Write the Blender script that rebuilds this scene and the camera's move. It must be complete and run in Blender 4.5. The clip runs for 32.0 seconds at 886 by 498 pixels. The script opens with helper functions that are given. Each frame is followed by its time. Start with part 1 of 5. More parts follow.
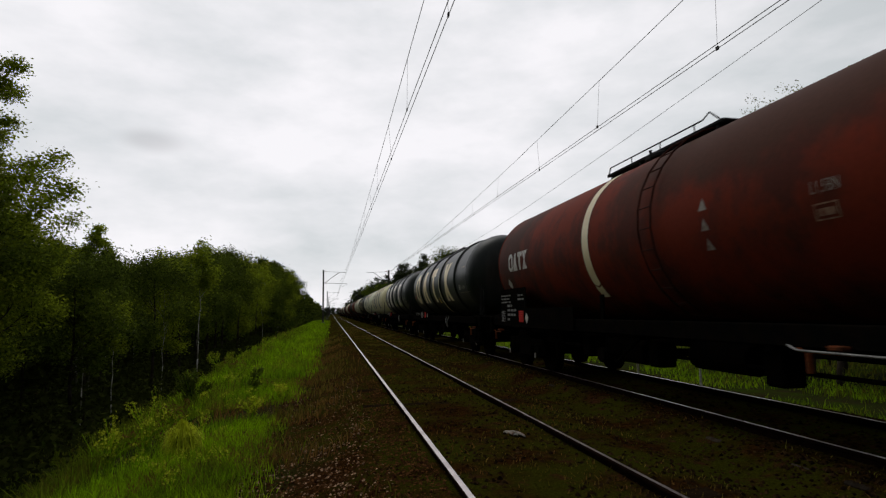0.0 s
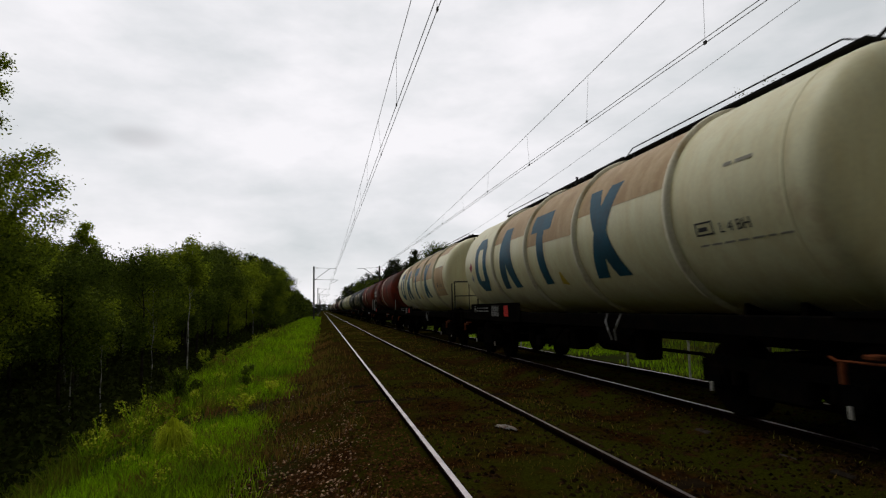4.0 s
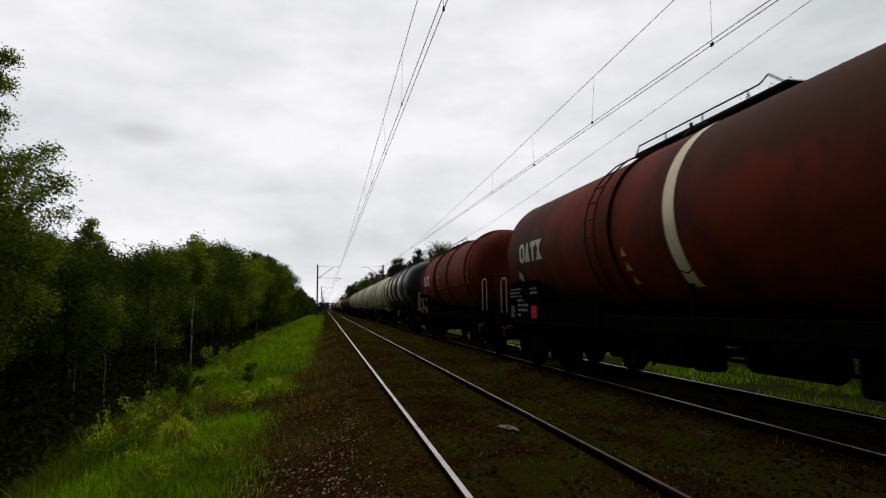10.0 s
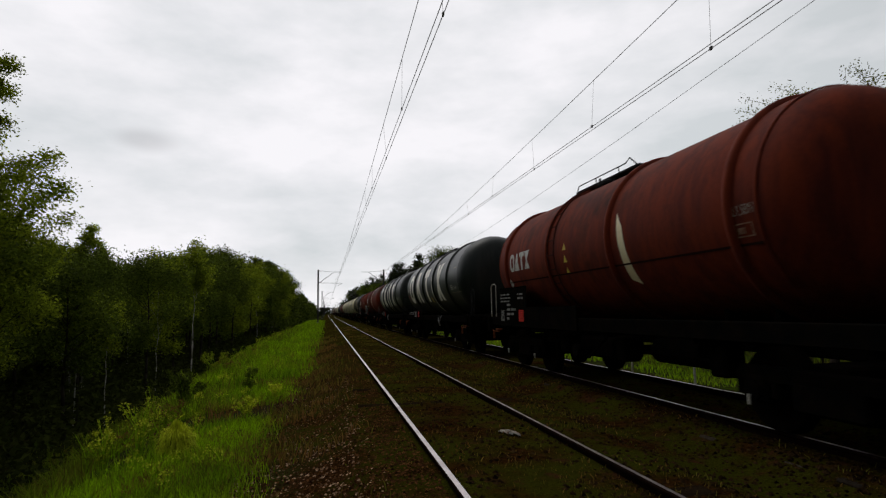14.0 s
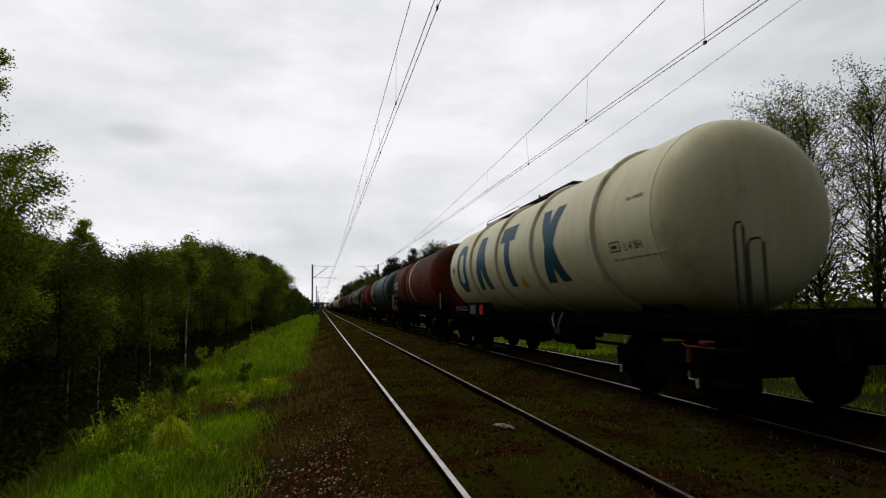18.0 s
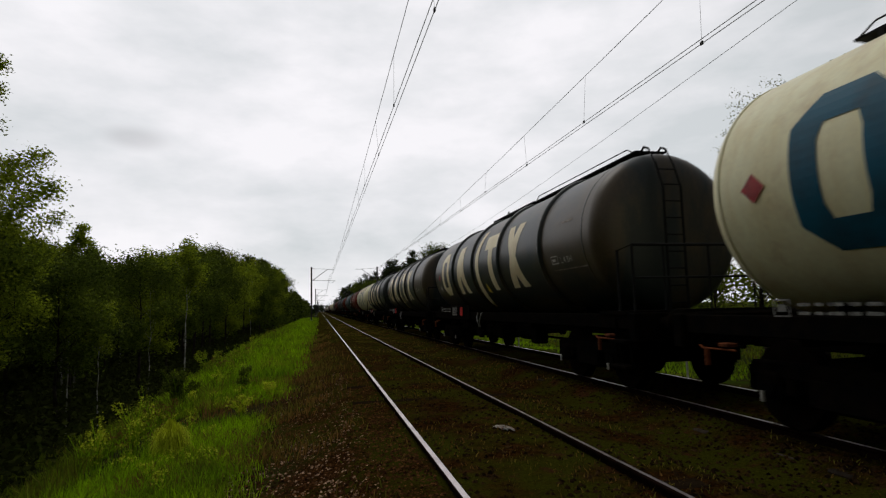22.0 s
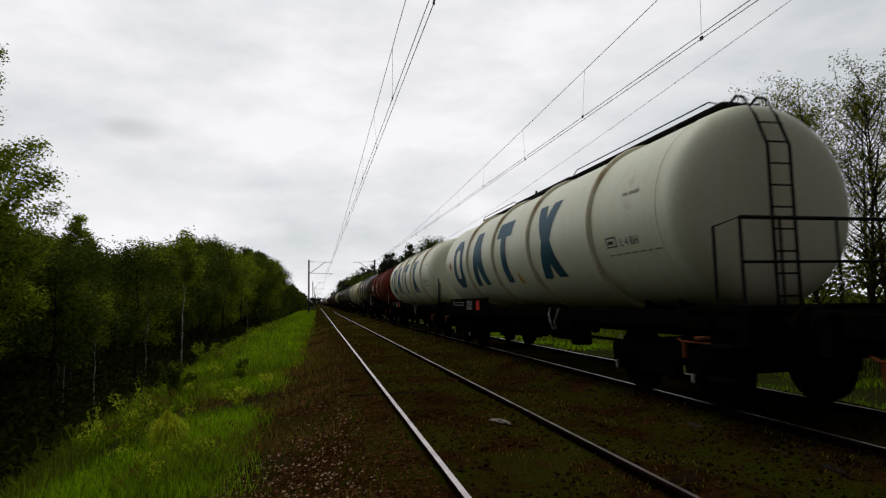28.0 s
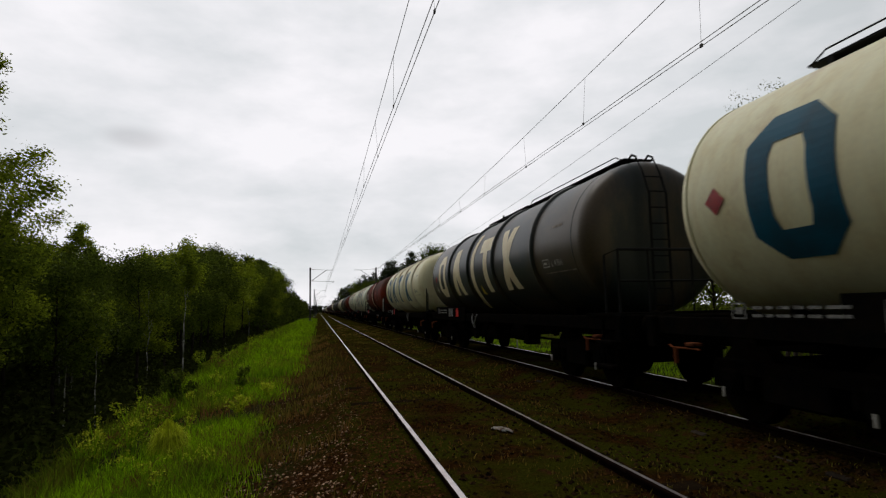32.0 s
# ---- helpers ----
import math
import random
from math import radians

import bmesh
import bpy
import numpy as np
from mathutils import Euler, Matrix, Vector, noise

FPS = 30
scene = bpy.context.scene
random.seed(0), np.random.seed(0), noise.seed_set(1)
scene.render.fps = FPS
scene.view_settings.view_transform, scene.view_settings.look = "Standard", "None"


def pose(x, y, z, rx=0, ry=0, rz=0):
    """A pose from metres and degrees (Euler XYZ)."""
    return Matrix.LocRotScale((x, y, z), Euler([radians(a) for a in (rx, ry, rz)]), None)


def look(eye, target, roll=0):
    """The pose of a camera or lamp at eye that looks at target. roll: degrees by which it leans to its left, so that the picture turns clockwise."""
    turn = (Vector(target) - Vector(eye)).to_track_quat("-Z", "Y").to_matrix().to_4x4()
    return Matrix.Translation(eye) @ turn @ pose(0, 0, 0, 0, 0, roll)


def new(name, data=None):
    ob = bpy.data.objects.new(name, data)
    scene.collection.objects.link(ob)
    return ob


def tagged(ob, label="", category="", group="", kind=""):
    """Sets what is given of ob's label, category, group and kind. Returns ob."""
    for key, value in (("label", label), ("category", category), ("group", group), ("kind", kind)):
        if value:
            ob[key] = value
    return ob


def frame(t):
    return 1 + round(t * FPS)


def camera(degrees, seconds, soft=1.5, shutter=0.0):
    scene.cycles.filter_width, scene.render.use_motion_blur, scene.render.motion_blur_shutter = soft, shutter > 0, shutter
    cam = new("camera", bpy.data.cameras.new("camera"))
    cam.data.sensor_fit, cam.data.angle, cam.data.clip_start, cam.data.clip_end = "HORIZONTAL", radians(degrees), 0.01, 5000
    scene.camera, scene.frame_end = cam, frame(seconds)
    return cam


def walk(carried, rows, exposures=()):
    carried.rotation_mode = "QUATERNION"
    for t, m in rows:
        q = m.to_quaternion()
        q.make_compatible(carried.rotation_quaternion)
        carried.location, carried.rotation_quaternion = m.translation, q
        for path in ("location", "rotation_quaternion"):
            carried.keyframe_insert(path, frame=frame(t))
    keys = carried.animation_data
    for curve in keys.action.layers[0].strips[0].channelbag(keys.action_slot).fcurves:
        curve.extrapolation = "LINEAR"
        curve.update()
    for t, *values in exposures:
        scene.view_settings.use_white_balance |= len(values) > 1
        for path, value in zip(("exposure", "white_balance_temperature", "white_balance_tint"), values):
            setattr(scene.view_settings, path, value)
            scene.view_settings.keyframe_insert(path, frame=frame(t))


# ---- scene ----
cam = camera(76.2, 32.0, soft=1.25, shutter=0.12)
EYE = (0.0, 0.0, 1.36)
PATH = [
    (0, 96.346, 0.747, -11.126), (0.5, 96.092, 0.928, -10.944), (1, 96.226, 0.925, -10.694), (1.5, 96.196, 0.827, -10.738),
    (2, 96.199, 1.161, -10.697), (2.5, 95.719, 1.622, -11.077), (3, 95.908, 1.027, -11.23), (3.5, 95.909, 1.244, -11.736),
    (5.5, 95.792, 0.655, -12.942), (6, 96.043, 0.372, -13.038), (6.5, 95.999, 0.191, -12.541), (7, 96.053, 0.169, -12.51),
    (7.5, 96.099, 0.435, -12.456), (8, 96.208, 0.361, -12.304), (8.5, 95.997, 0.661, -11.957), (9, 96, 0.957, -11.615),
    (9.5, 95.937, 0.797, -11.7), (10, 95.833, 0.627, -11.704), (10.5, 95.962, 0.782, -11.636), (11, 95.916, 0.937, -11.681),
    (11.5, 95.614, 0.787, -11.709), (12, 95.757, 0.84, -11.701), (12.5, 96.014, 0.844, -11.441), (13, 96.075, 0.994, -11.519),
    (13.5, 96.308, 0.956, -11.759), (14, 96.283, 0.878, -11.623), (14.5, 96.312, 0.962, -11.723), (16.5, 95.795, 1.036, -12.104),
    (17, 95.807, 1.059, -12.021), (17.5, 95.716, 1.004, -12.029), (18, 95.723, 1.009, -12.176), (18.5, 95.8, 0.893, -12.406),
    (19, 95.68, 0.936, -12.238), (19.5, 95.668, 0.84, -12.303), (20, 95.65, 0.95, -12.214), (20.5, 95.65, 0.856, -12.464),
    (21, 95.786, 0.862, -12.221), (21.5, 95.977, 1.198, -12.035), (22, 95.913, 1.413, -12.246), (22.5, 95.745, 1.475, -12.58),
    (23, 95.641, 1.4, -12.56), (23.5, 95.572, 1.334, -12.445), (24, 95.577, 1.263, -12.592), (24.5, 95.602, 1.059, -12.37),
    (25, 95.295, 0.979, -12.41), (25.5, 95.366, 1.055, -12.357), (27.5, 95.343, 1.151, -12.367), (28, 95.273, 1.022, -12.525),
    (28.5, 95.415, 1.17, -12.439), (29, 95.485, 1.18, -12.352), (29.5, 95.499, 1.246, -12.424), (30, 95.789, 1.086, -12.494),
    (30.5, 95.948, 1.172, -12.594), (31, 96.042, 1.104, -12.506), (31.5, 96.004, 1.197, -12.558), (32, 96.032, 1.165, -12.377),
    
]

walk(cam, [(t, pose(*EYE, rx, ry, rz)) for t, rx, ry, rz in PATH])

# ---- world and light: an overcast day in May ----
SUN_ELEV, SUN_ROT = radians(66), radians(-30)
scene.view_settings.exposure = 0.0
world = bpy.data.worlds.new("overcast_sky")
scene.world = world
world.use_nodes = True


def wire(nt, a, b):
    nt.links.new(a, b)


def build_world():
    nt = world.node_tree
    nt.nodes.clear()
    out = nt.nodes.new("ShaderNodeOutputWorld")
    bg = nt.nodes.new("ShaderNodeBackground")
    sky = nt.nodes.new("ShaderNodeTexSky")
    sky.sky_type, sky.sun_disc = "NISHITA", False
    sky.sun_elevation, sky.sun_rotation = SUN_ELEV, SUN_ROT
    dim = nt.nodes.new("ShaderNodeMixRGB")
    dim.blend_type = "MULTIPLY"
    dim.inputs["Fac"].default_value = 1.0
    dim.inputs["Color2"].default_value = (0.07, 0.07, 0.07, 1)
    wire(nt, sky.outputs[0], dim.inputs["Color1"])
    tc = nt.nodes.new("ShaderNodeTexCoord")
    mp = nt.nodes.new("ShaderNodeMapping")
    mp.inputs["Scale"].default_value = (1.9, 1.9, 4.6)
    wire(nt, tc.outputs["Generated"], mp.inputs["Vector"])
    n1 = nt.nodes.new("ShaderNodeTexNoise")
    n1.inputs["Scale"].default_value, n1.inputs["Detail"].default_value = 1.3, 6.0
    n1.inputs["Roughness"].default_value = 0.55
    wire(nt, mp.outputs[0], n1.inputs["Vector"])
    ramp = nt.nodes.new("ShaderNodeValToRGB")
    e = ramp.color_ramp.elements
    e[0].position, e[0].color = 0.34, (0.66, 0.69, 0.71, 1)
    e[1].position, e[1].color = 0.61, (0.975, 0.955, 0.985, 1)
    wire(nt, n1.outputs["Fac"], ramp.inputs["Fac"])
    # one darker cloud scrap low over the wood
    dot = nt.nodes.new("ShaderNodeVectorMath")
    dot.operation = "DISTANCE"
    squash = nt.nodes.new("ShaderNodeMapping")
    squash.inputs["Scale"].default_value = (1.0, 1.0, 2.8)
    wire(nt, tc.outputs["Generated"], squash.inputs["Vector"])
    wire(nt, squash.outputs[0], dot.inputs[0])
    d = CLOUD.normalized()
    dot.inputs[1].default_value = (d.x, d.y, d.z * 2.8)
    warp = nt.nodes.new("ShaderNodeMath")
    warp.operation = "MULTIPLY_ADD"
    warp.inputs[1].default_value = -0.20
    wire(nt, n1.outputs["Fac"], warp.inputs[0])
    wire(nt, dot.outputs["Value"], warp.inputs[2])
    cl = nt.nodes.new("ShaderNodeMapRange")
    cl.interpolation_type = "SMOOTHSTEP"
    for k, v in (("From Min", -0.085), ("From Max", -0.03), ("To Min", 0.80), ("To Max", 1.0)):
        cl.inputs[k].default_value = v
    wire(nt, warp.outputs[0], cl.inputs["Value"])
    dark = nt.nodes.new("ShaderNodeMixRGB")
    dark.blend_type = "MULTIPLY"
    dark.inputs["Fac"].default_value = 1.0
    wire(nt, ramp.outputs[0], dark.inputs["Color1"])
    wire(nt, cl.outputs[0], dark.inputs["Color2"])
    # sky dimmed towards the unseen rear, so ground and train get less light
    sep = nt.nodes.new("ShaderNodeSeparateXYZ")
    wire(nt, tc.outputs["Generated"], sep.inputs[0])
    rear_dim = nt.nodes.new("ShaderNodeMapRange")
    rear_dim.interpolation_type = "SMOOTHSTEP"
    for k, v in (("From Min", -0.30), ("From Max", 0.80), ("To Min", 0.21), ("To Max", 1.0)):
        rear_dim.inputs[k].default_value = v
    wire(nt, sep.outputs["Y"], rear_dim.inputs["Value"])
    dimmed = nt.nodes.new("ShaderNodeMixRGB")
    dimmed.blend_type = "MULTIPLY"
    dimmed.inputs["Fac"].default_value = 1.0
    wire(nt, dark.outputs[0], dimmed.inputs["Color1"])
    wire(nt, rear_dim.outputs[0], dimmed.inputs["Color2"])
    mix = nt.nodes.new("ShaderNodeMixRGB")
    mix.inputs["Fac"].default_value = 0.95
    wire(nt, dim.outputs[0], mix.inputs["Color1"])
    wire(nt, dimmed.outputs[0], mix.inputs["Color2"])
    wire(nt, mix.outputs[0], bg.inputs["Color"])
    bg.inputs["Strength"].default_value = 1.0
    wire(nt, bg.outputs[0], out.inputs["Surface"])


CLOUD = Vector((-0.281, 0.921, 0.271))
build_world()
sun = new("sun", bpy.data.lights.new("sun", "SUN"))
sun.data.energy, sun.data.angle, sun.data.color = 0.62, radians(30), (1.0, 0.97, 0.92)
sun.matrix_world = look((0, 0, 0), (-math.sin(SUN_ROT) * math.cos(SUN_ELEV), -math.cos(SUN_ROT) * math.cos(SUN_ELEV), -math.sin(SUN_ELEV)))

# ---- materials ----


def mat(name, colour, rough=0.7, metal=0.0, second=None, scale=6.0, mixed=(0.42, 0.62), grain=0.0, grain_scale=60.0,
        bump=0.0, bump_scale=40.0, stretch=(1, 1, 1), third=None, third_scale=1.5, third_range=(0.55, 0.7), by_object=0.0,
        by_island=0.0, spec=0.5, thin=0.0, soot=None):
    """Base colour with blotches of a second and a third one, fine grain, relief, and small shifts from piece to piece."""
    m = bpy.data.materials.new(name)
    m.use_nodes = True
    nt = m.node_tree
    b = nt.nodes["Principled BSDF"]
    b.inputs["Roughness"].default_value, b.inputs["Metallic"].default_value = rough, metal
    b.inputs["Specular IOR Level"].default_value = spec
    tc = nt.nodes.new("ShaderNodeTexCoord")
    mp = nt.nodes.new("ShaderNodeMapping")
    mp.inputs["Scale"].default_value = stretch
    wire(nt, tc.outputs["Object"], mp.inputs["Vector"])
    col = nt.nodes.new("ShaderNodeRGB")
    col.outputs[0].default_value = (*colour, 1)
    last = col.outputs[0]

    def blot(last, other, sc, rng, vec):
        n = nt.nodes.new("ShaderNodeTexNoise")
        n.inputs["Scale"].default_value, n.inputs["Detail"].default_value = sc, 6.0
        n.inputs["Roughness"].default_value = 0.65
        wire(nt, vec, n.inputs["Vector"])
        r = nt.nodes.new("ShaderNodeMapRange")
        r.inputs["From Min"].default_value, r.inputs["From Max"].default_value = rng
        wire(nt, n.outputs["Fac"], r.inputs["Value"])
        x = nt.nodes.new("ShaderNodeMixRGB")
        wire(nt, r.outputs[0], x.inputs["Fac"])
        wire(nt, last, x.inputs["Color1"])
        x.inputs["Color2"].default_value = (*other, 1)
        return x.outputs[0]

    if second:
        last = blot(last, second, scale, mixed, mp.outputs[0])
    if third:
        last = blot(last, third, third_scale, third_range, tc.outputs["Object"])
    if soot:
        # oily spill from the manhole over the rear of the crown
        sp = nt.nodes.new("ShaderNodeSeparateXYZ")
        wire(nt, tc.outputs["Object"], sp.inputs[0])
        n = nt.nodes.new("ShaderNodeTexNoise")
        n.inputs["Scale"].default_value, n.inputs["Detail"].default_value = 1.4, 5.0
        wire(nt, tc.outputs["Object"], n.inputs["Vector"])
        up = nt.nodes.new("ShaderNodeMath")
        up.operation = "MULTIPLY_ADD"
        up.inputs[1].default_value = 1.3
        wire(nt, n.outputs["Fac"], up.inputs[0])
        wire(nt, sp.outputs["Z"], up.inputs[2])
        facs = []
        for v, lo, hi in ((up.outputs[0], 3.35, 3.75), (sp.outputs["Y"], 0.2, -0.9)):
            r = nt.nodes.new("ShaderNodeMapRange")
            r.inputs["From Min"].default_value, r.inputs["From Max"].default_value = lo, hi
            wire(nt, v, r.inputs["Value"])
            facs.append(r.outputs[0])
        both = nt.nodes.new("ShaderNodeMath")
        both.operation = "MULTIPLY"
        wire(nt, facs[0], both.inputs[0])
        wire(nt, facs[1], both.inputs[1])
        x = nt.nodes.new("ShaderNodeMixRGB")
        wire(nt, both.outputs[0], x.inputs["Fac"])
        wire(nt, last, x.inputs["Color1"])
        x.inputs["Color2"].default_value = (*soot, 1)
        last = x.outputs[0]
    if grain:
        n = nt.nodes.new("ShaderNodeTexNoise")
        n.inputs["Scale"].default_value, n.inputs["Detail"].default_value = grain_scale, 3.0
        wire(nt, tc.outputs["Object"], n.inputs["Vector"])
        r = nt.nodes.new("ShaderNodeMapRange")
        r.inputs["To Min"].default_value, r.inputs["To Max"].default_value = 1 - grain, 1 + grain
        r.inputs["From Min"].default_value, r.inputs["From Max"].default_value = 0.25, 0.75
        wire(nt, n.outputs["Fac"], r.inputs["Value"])
        x = nt.nodes.new("ShaderNodeMixRGB")
        x.blend_type = "MULTIPLY"
        x.inputs["Fac"].default_value = 1.0
        wire(nt, last, x.inputs["Color1"])
        wire(nt, r.outputs[0], x.inputs["Color2"])
        last = x.outputs[0]
    for amount, node, out in ((by_object, "ShaderNodeObjectInfo", "Random"), (by_island, "ShaderNodeNewGeometry", "Random Per Island")):
        if amount:
            o = nt.nodes.new(node)
            r = nt.nodes.new("ShaderNodeMapRange")
            r.inputs["To Min"].default_value, r.inputs["To Max"].default_value = 1 - amount, 1 + amount
            wire(nt, o.outputs[out], r.inputs["Value"])
            x = nt.nodes.new("ShaderNodeMixRGB")
            x.blend_type = "MULTIPLY"
            x.inputs["Fac"].default_value = 1.0
            wire(nt, last, x.inputs["Color1"])
            wire(nt, r.outputs[0], x.inputs["Color2"])
            last = x.outputs[0]
    wire(nt, last, b.inputs["Base Color"])
    if bump:
        n = nt.nodes.new("ShaderNodeTexNoise")
        n.inputs["Scale"].default_value, n.inputs["Detail"].default_value = bump_scale, 5.0
        wire(nt, tc.outputs["Object"], n.inputs["Vector"])
        bp = nt.nodes.new("ShaderNodeBump")
        bp.inputs["Strength"].default_value, bp.inputs["Distance"].default_value = bump, 0.02
        wire(nt, n.outputs["Fac"], bp.inputs["Height"])
        wire(nt, bp.outputs[0], b.inputs["Normal"])
    if thin:
        tr = nt.nodes.new("ShaderNodeBsdfTranslucent")
        wire(nt, last, tr.inputs["Color"])
        mx = nt.nodes.new("ShaderNodeMixShader")
        mx.inputs[0].default_value = thin
        wire(nt, b.outputs[0], mx.inputs[1])
        wire(nt, tr.outputs[0], mx.inputs[2])
        wire(nt, mx.outputs[0], nt.nodes["Material Output"].inputs["Surface"])
    return m


M = {}
M["stone"] = mat("ballast_stone", (0.105, 0.046, 0.017), 0.9, second=(0.022, 0.009, 0.004), scale=14, by_island=0.8, spec=0.0)
M["stone_pale"] = mat("pale_chipped_stone", (0.44, 0.30, 0.20), 0.9, second=(0.20, 0.11, 0.06), scale=14, by_island=0.6, spec=0.0)
# darker copy of the ballast stone, shade near the train put into it
M["stone_dark"] = mat("shade_dark_ballast_stone", (0.035, 0.020, 0.008), 0.95, second=(0.010, 0.006, 0.003), scale=14, by_island=0.7, spec=0.0)
M["sleeper"] = mat("weathered_sleeper", (0.020, 0.013, 0.007), 0.9, second=(0.011, 0.007, 0.004), scale=5, stretch=(1, 8, 8), grain=0.3, bump=0.6, by_object=0.3, spec=0.0)
M["sleeper_concrete"] = mat("stained_concrete_sleeper", (0.045, 0.036, 0.027), 0.95, second=(0.018, 0.013, 0.009), scale=4, mixed=(0.40, 0.62), grain=0.3, bump=0.5, by_object=0.45, spec=0.0)
M["rail_head"] = mat("polished_rail_head", (0.60, 0.54, 0.53), 0.34, 1.0, second=(0.42, 0.36, 0.35), scale=3, grain=0.1)
M["moss"] = mat("olive_moss", (0.068, 0.084, 0.006), 0.9, second=(0.085, 0.055, 0.010), scale=0.9, by_island=0.5, spec=0.0, thin=0.2)
M["rail_rust"] = mat("rusty_rail_web", (0.013, 0.007, 0.005), 0.95, second=(0.007, 0.004, 0.003), scale=8, grain=0.3, bump=0.3, spec=0.0)
M["grass"] = mat("grass_blades", (0.31, 0.52, 0.006), 0.8, second=(0.15, 0.26, 0.009), scale=0.8, by_island=0.55, third=(0.30, 0.25, 0.03), third_scale=0.7, spec=0.03, thin=0.35)
M["grass_dry"] = mat("dry_weeds", (0.24, 0.12, 0.035), 0.8, second=(0.15, 0.16, 0.02), scale=1.2, by_island=0.45, spec=0.03, thin=0.25)
# darker copy of the grass; beyond the far track it has shade painted in
M["meadow"] = mat("darker_grass", (0.16, 0.25, 0.008), 0.85, second=(0.14, 0.11, 0.02), scale=0.8, by_island=0.45, spec=0.03, thin=0.3)
M["weed"] = mat("pale_green_weed", (0.55, 0.60, 0.035), 0.7, by_island=0.4, spec=0.03, thin=0.3)
M["leaf"] = mat("spring_leaves", (0.25, 0.30, 0.016), 0.75, by_island=0.55, second=(0.13, 0.175, 0.012), scale=0.5, by_object=0.25, spec=0.03, thin=0.35)
M["leaf_fine"] = mat("small_young_leaves", (0.20, 0.215, 0.02), 0.75, by_island=0.6, second=(0.11, 0.12, 0.014), scale=0.5, by_object=0.3, spec=0.03, thin=0.3)
# darker copy of the spring leaves, with shade put into the colour
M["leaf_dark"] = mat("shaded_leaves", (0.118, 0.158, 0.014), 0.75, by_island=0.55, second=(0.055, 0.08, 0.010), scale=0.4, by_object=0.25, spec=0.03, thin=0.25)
# very dark leaf copy: the shade under the crowns is put into the colour
M["shade_leaf"] = mat("leaves_with_wood_shade", (0.045, 0.055, 0.010), 0.8, by_island=0.5, second=(0.025, 0.032, 0.007), scale=0.6, spec=0.0, thin=0.2)
M["needle"] = mat("pine_needles", (0.04, 0.052, 0.02), 0.8, by_island=0.4, spec=0.03)
M["bark"] = mat("dark_bark", (0.045, 0.036, 0.028), 0.95, second=(0.025, 0.02, 0.016), scale=10, stretch=(1, 1, 0.2), bump=0.6, spec=0.03)
M["birch"] = mat("birch_bark", (0.46, 0.44, 0.39), 0.85, second=(0.04, 0.035, 0.03), scale=4, stretch=(1, 1, 5), mixed=(0.55, 0.62), spec=0.2)
M["concrete"] = mat("grey_concrete", (0.24, 0.23, 0.21), 0.9, second=(0.15, 0.145, 0.13), scale=2, grain=0.2, bump=0.3)
M["steel"] = mat("galvanised_steel", (0.20, 0.20, 0.20), 0.55, 0.6, second=(0.12, 0.12, 0.12), scale=5)
M["mast"] = mat("dark_painted_mast", (0.035, 0.037, 0.037), 0.8, second=(0.05, 0.04, 0.03), scale=3)
M["wire"] = mat("copper_wire", (0.26, 0.26, 0.255), 0.7, 0.0)
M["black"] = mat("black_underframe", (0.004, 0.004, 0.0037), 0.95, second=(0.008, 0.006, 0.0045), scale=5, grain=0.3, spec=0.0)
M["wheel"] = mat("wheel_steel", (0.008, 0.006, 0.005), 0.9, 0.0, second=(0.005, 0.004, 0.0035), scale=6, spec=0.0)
M["rust_gear"] = mat("orange_rusty_gear", (0.30, 0.075, 0.02), 0.8, second=(0.12, 0.035, 0.015), scale=9, grain=0.3)
M["walk"] = mat("dark_grating", (0.014, 0.014, 0.014), 0.85, spec=0.1)
M["pipe_grey"] = mat("grey_handrail", (0.26, 0.26, 0.25), 0.5, second=(0.16, 0.15, 0.14), scale=9)
M["pipe_black"] = mat("black_handrail", (0.012, 0.012, 0.012), 0.8, spec=0.1)
M["white_mark"] = mat("white_marking", (0.62, 0.60, 0.54), 0.6, second=(0.35, 0.32, 0.27), scale=12)
M["print_grey"] = mat("worn_white_print", (0.22, 0.215, 0.20), 0.8, second=(0.05, 0.05, 0.047), scale=22, mixed=(0.50, 0.60), stretch=(1, 1, 0.3), spec=0.1)
M["print_dark"] = mat("worn_dark_print", (0.34, 0.32, 0.26), 0.7, spec=0.1)
M["black_mark"] = mat("black_marking", (0.03, 0.03, 0.03), 0.6)
M["red_mark"] = mat("red_hazard", (0.42, 0.02, 0.02), 0.5, second=(0.25, 0.02, 0.02), scale=8)
M["orange_plate"] = mat("orange_red_plate", (0.60, 0.018, 0.010), 0.7, second=(0.42, 0.014, 0.008), scale=9, spec=0.1)
M["yellow_mark"] = mat("yellow_marking", (0.6, 0.42, 0.03), 0.6)


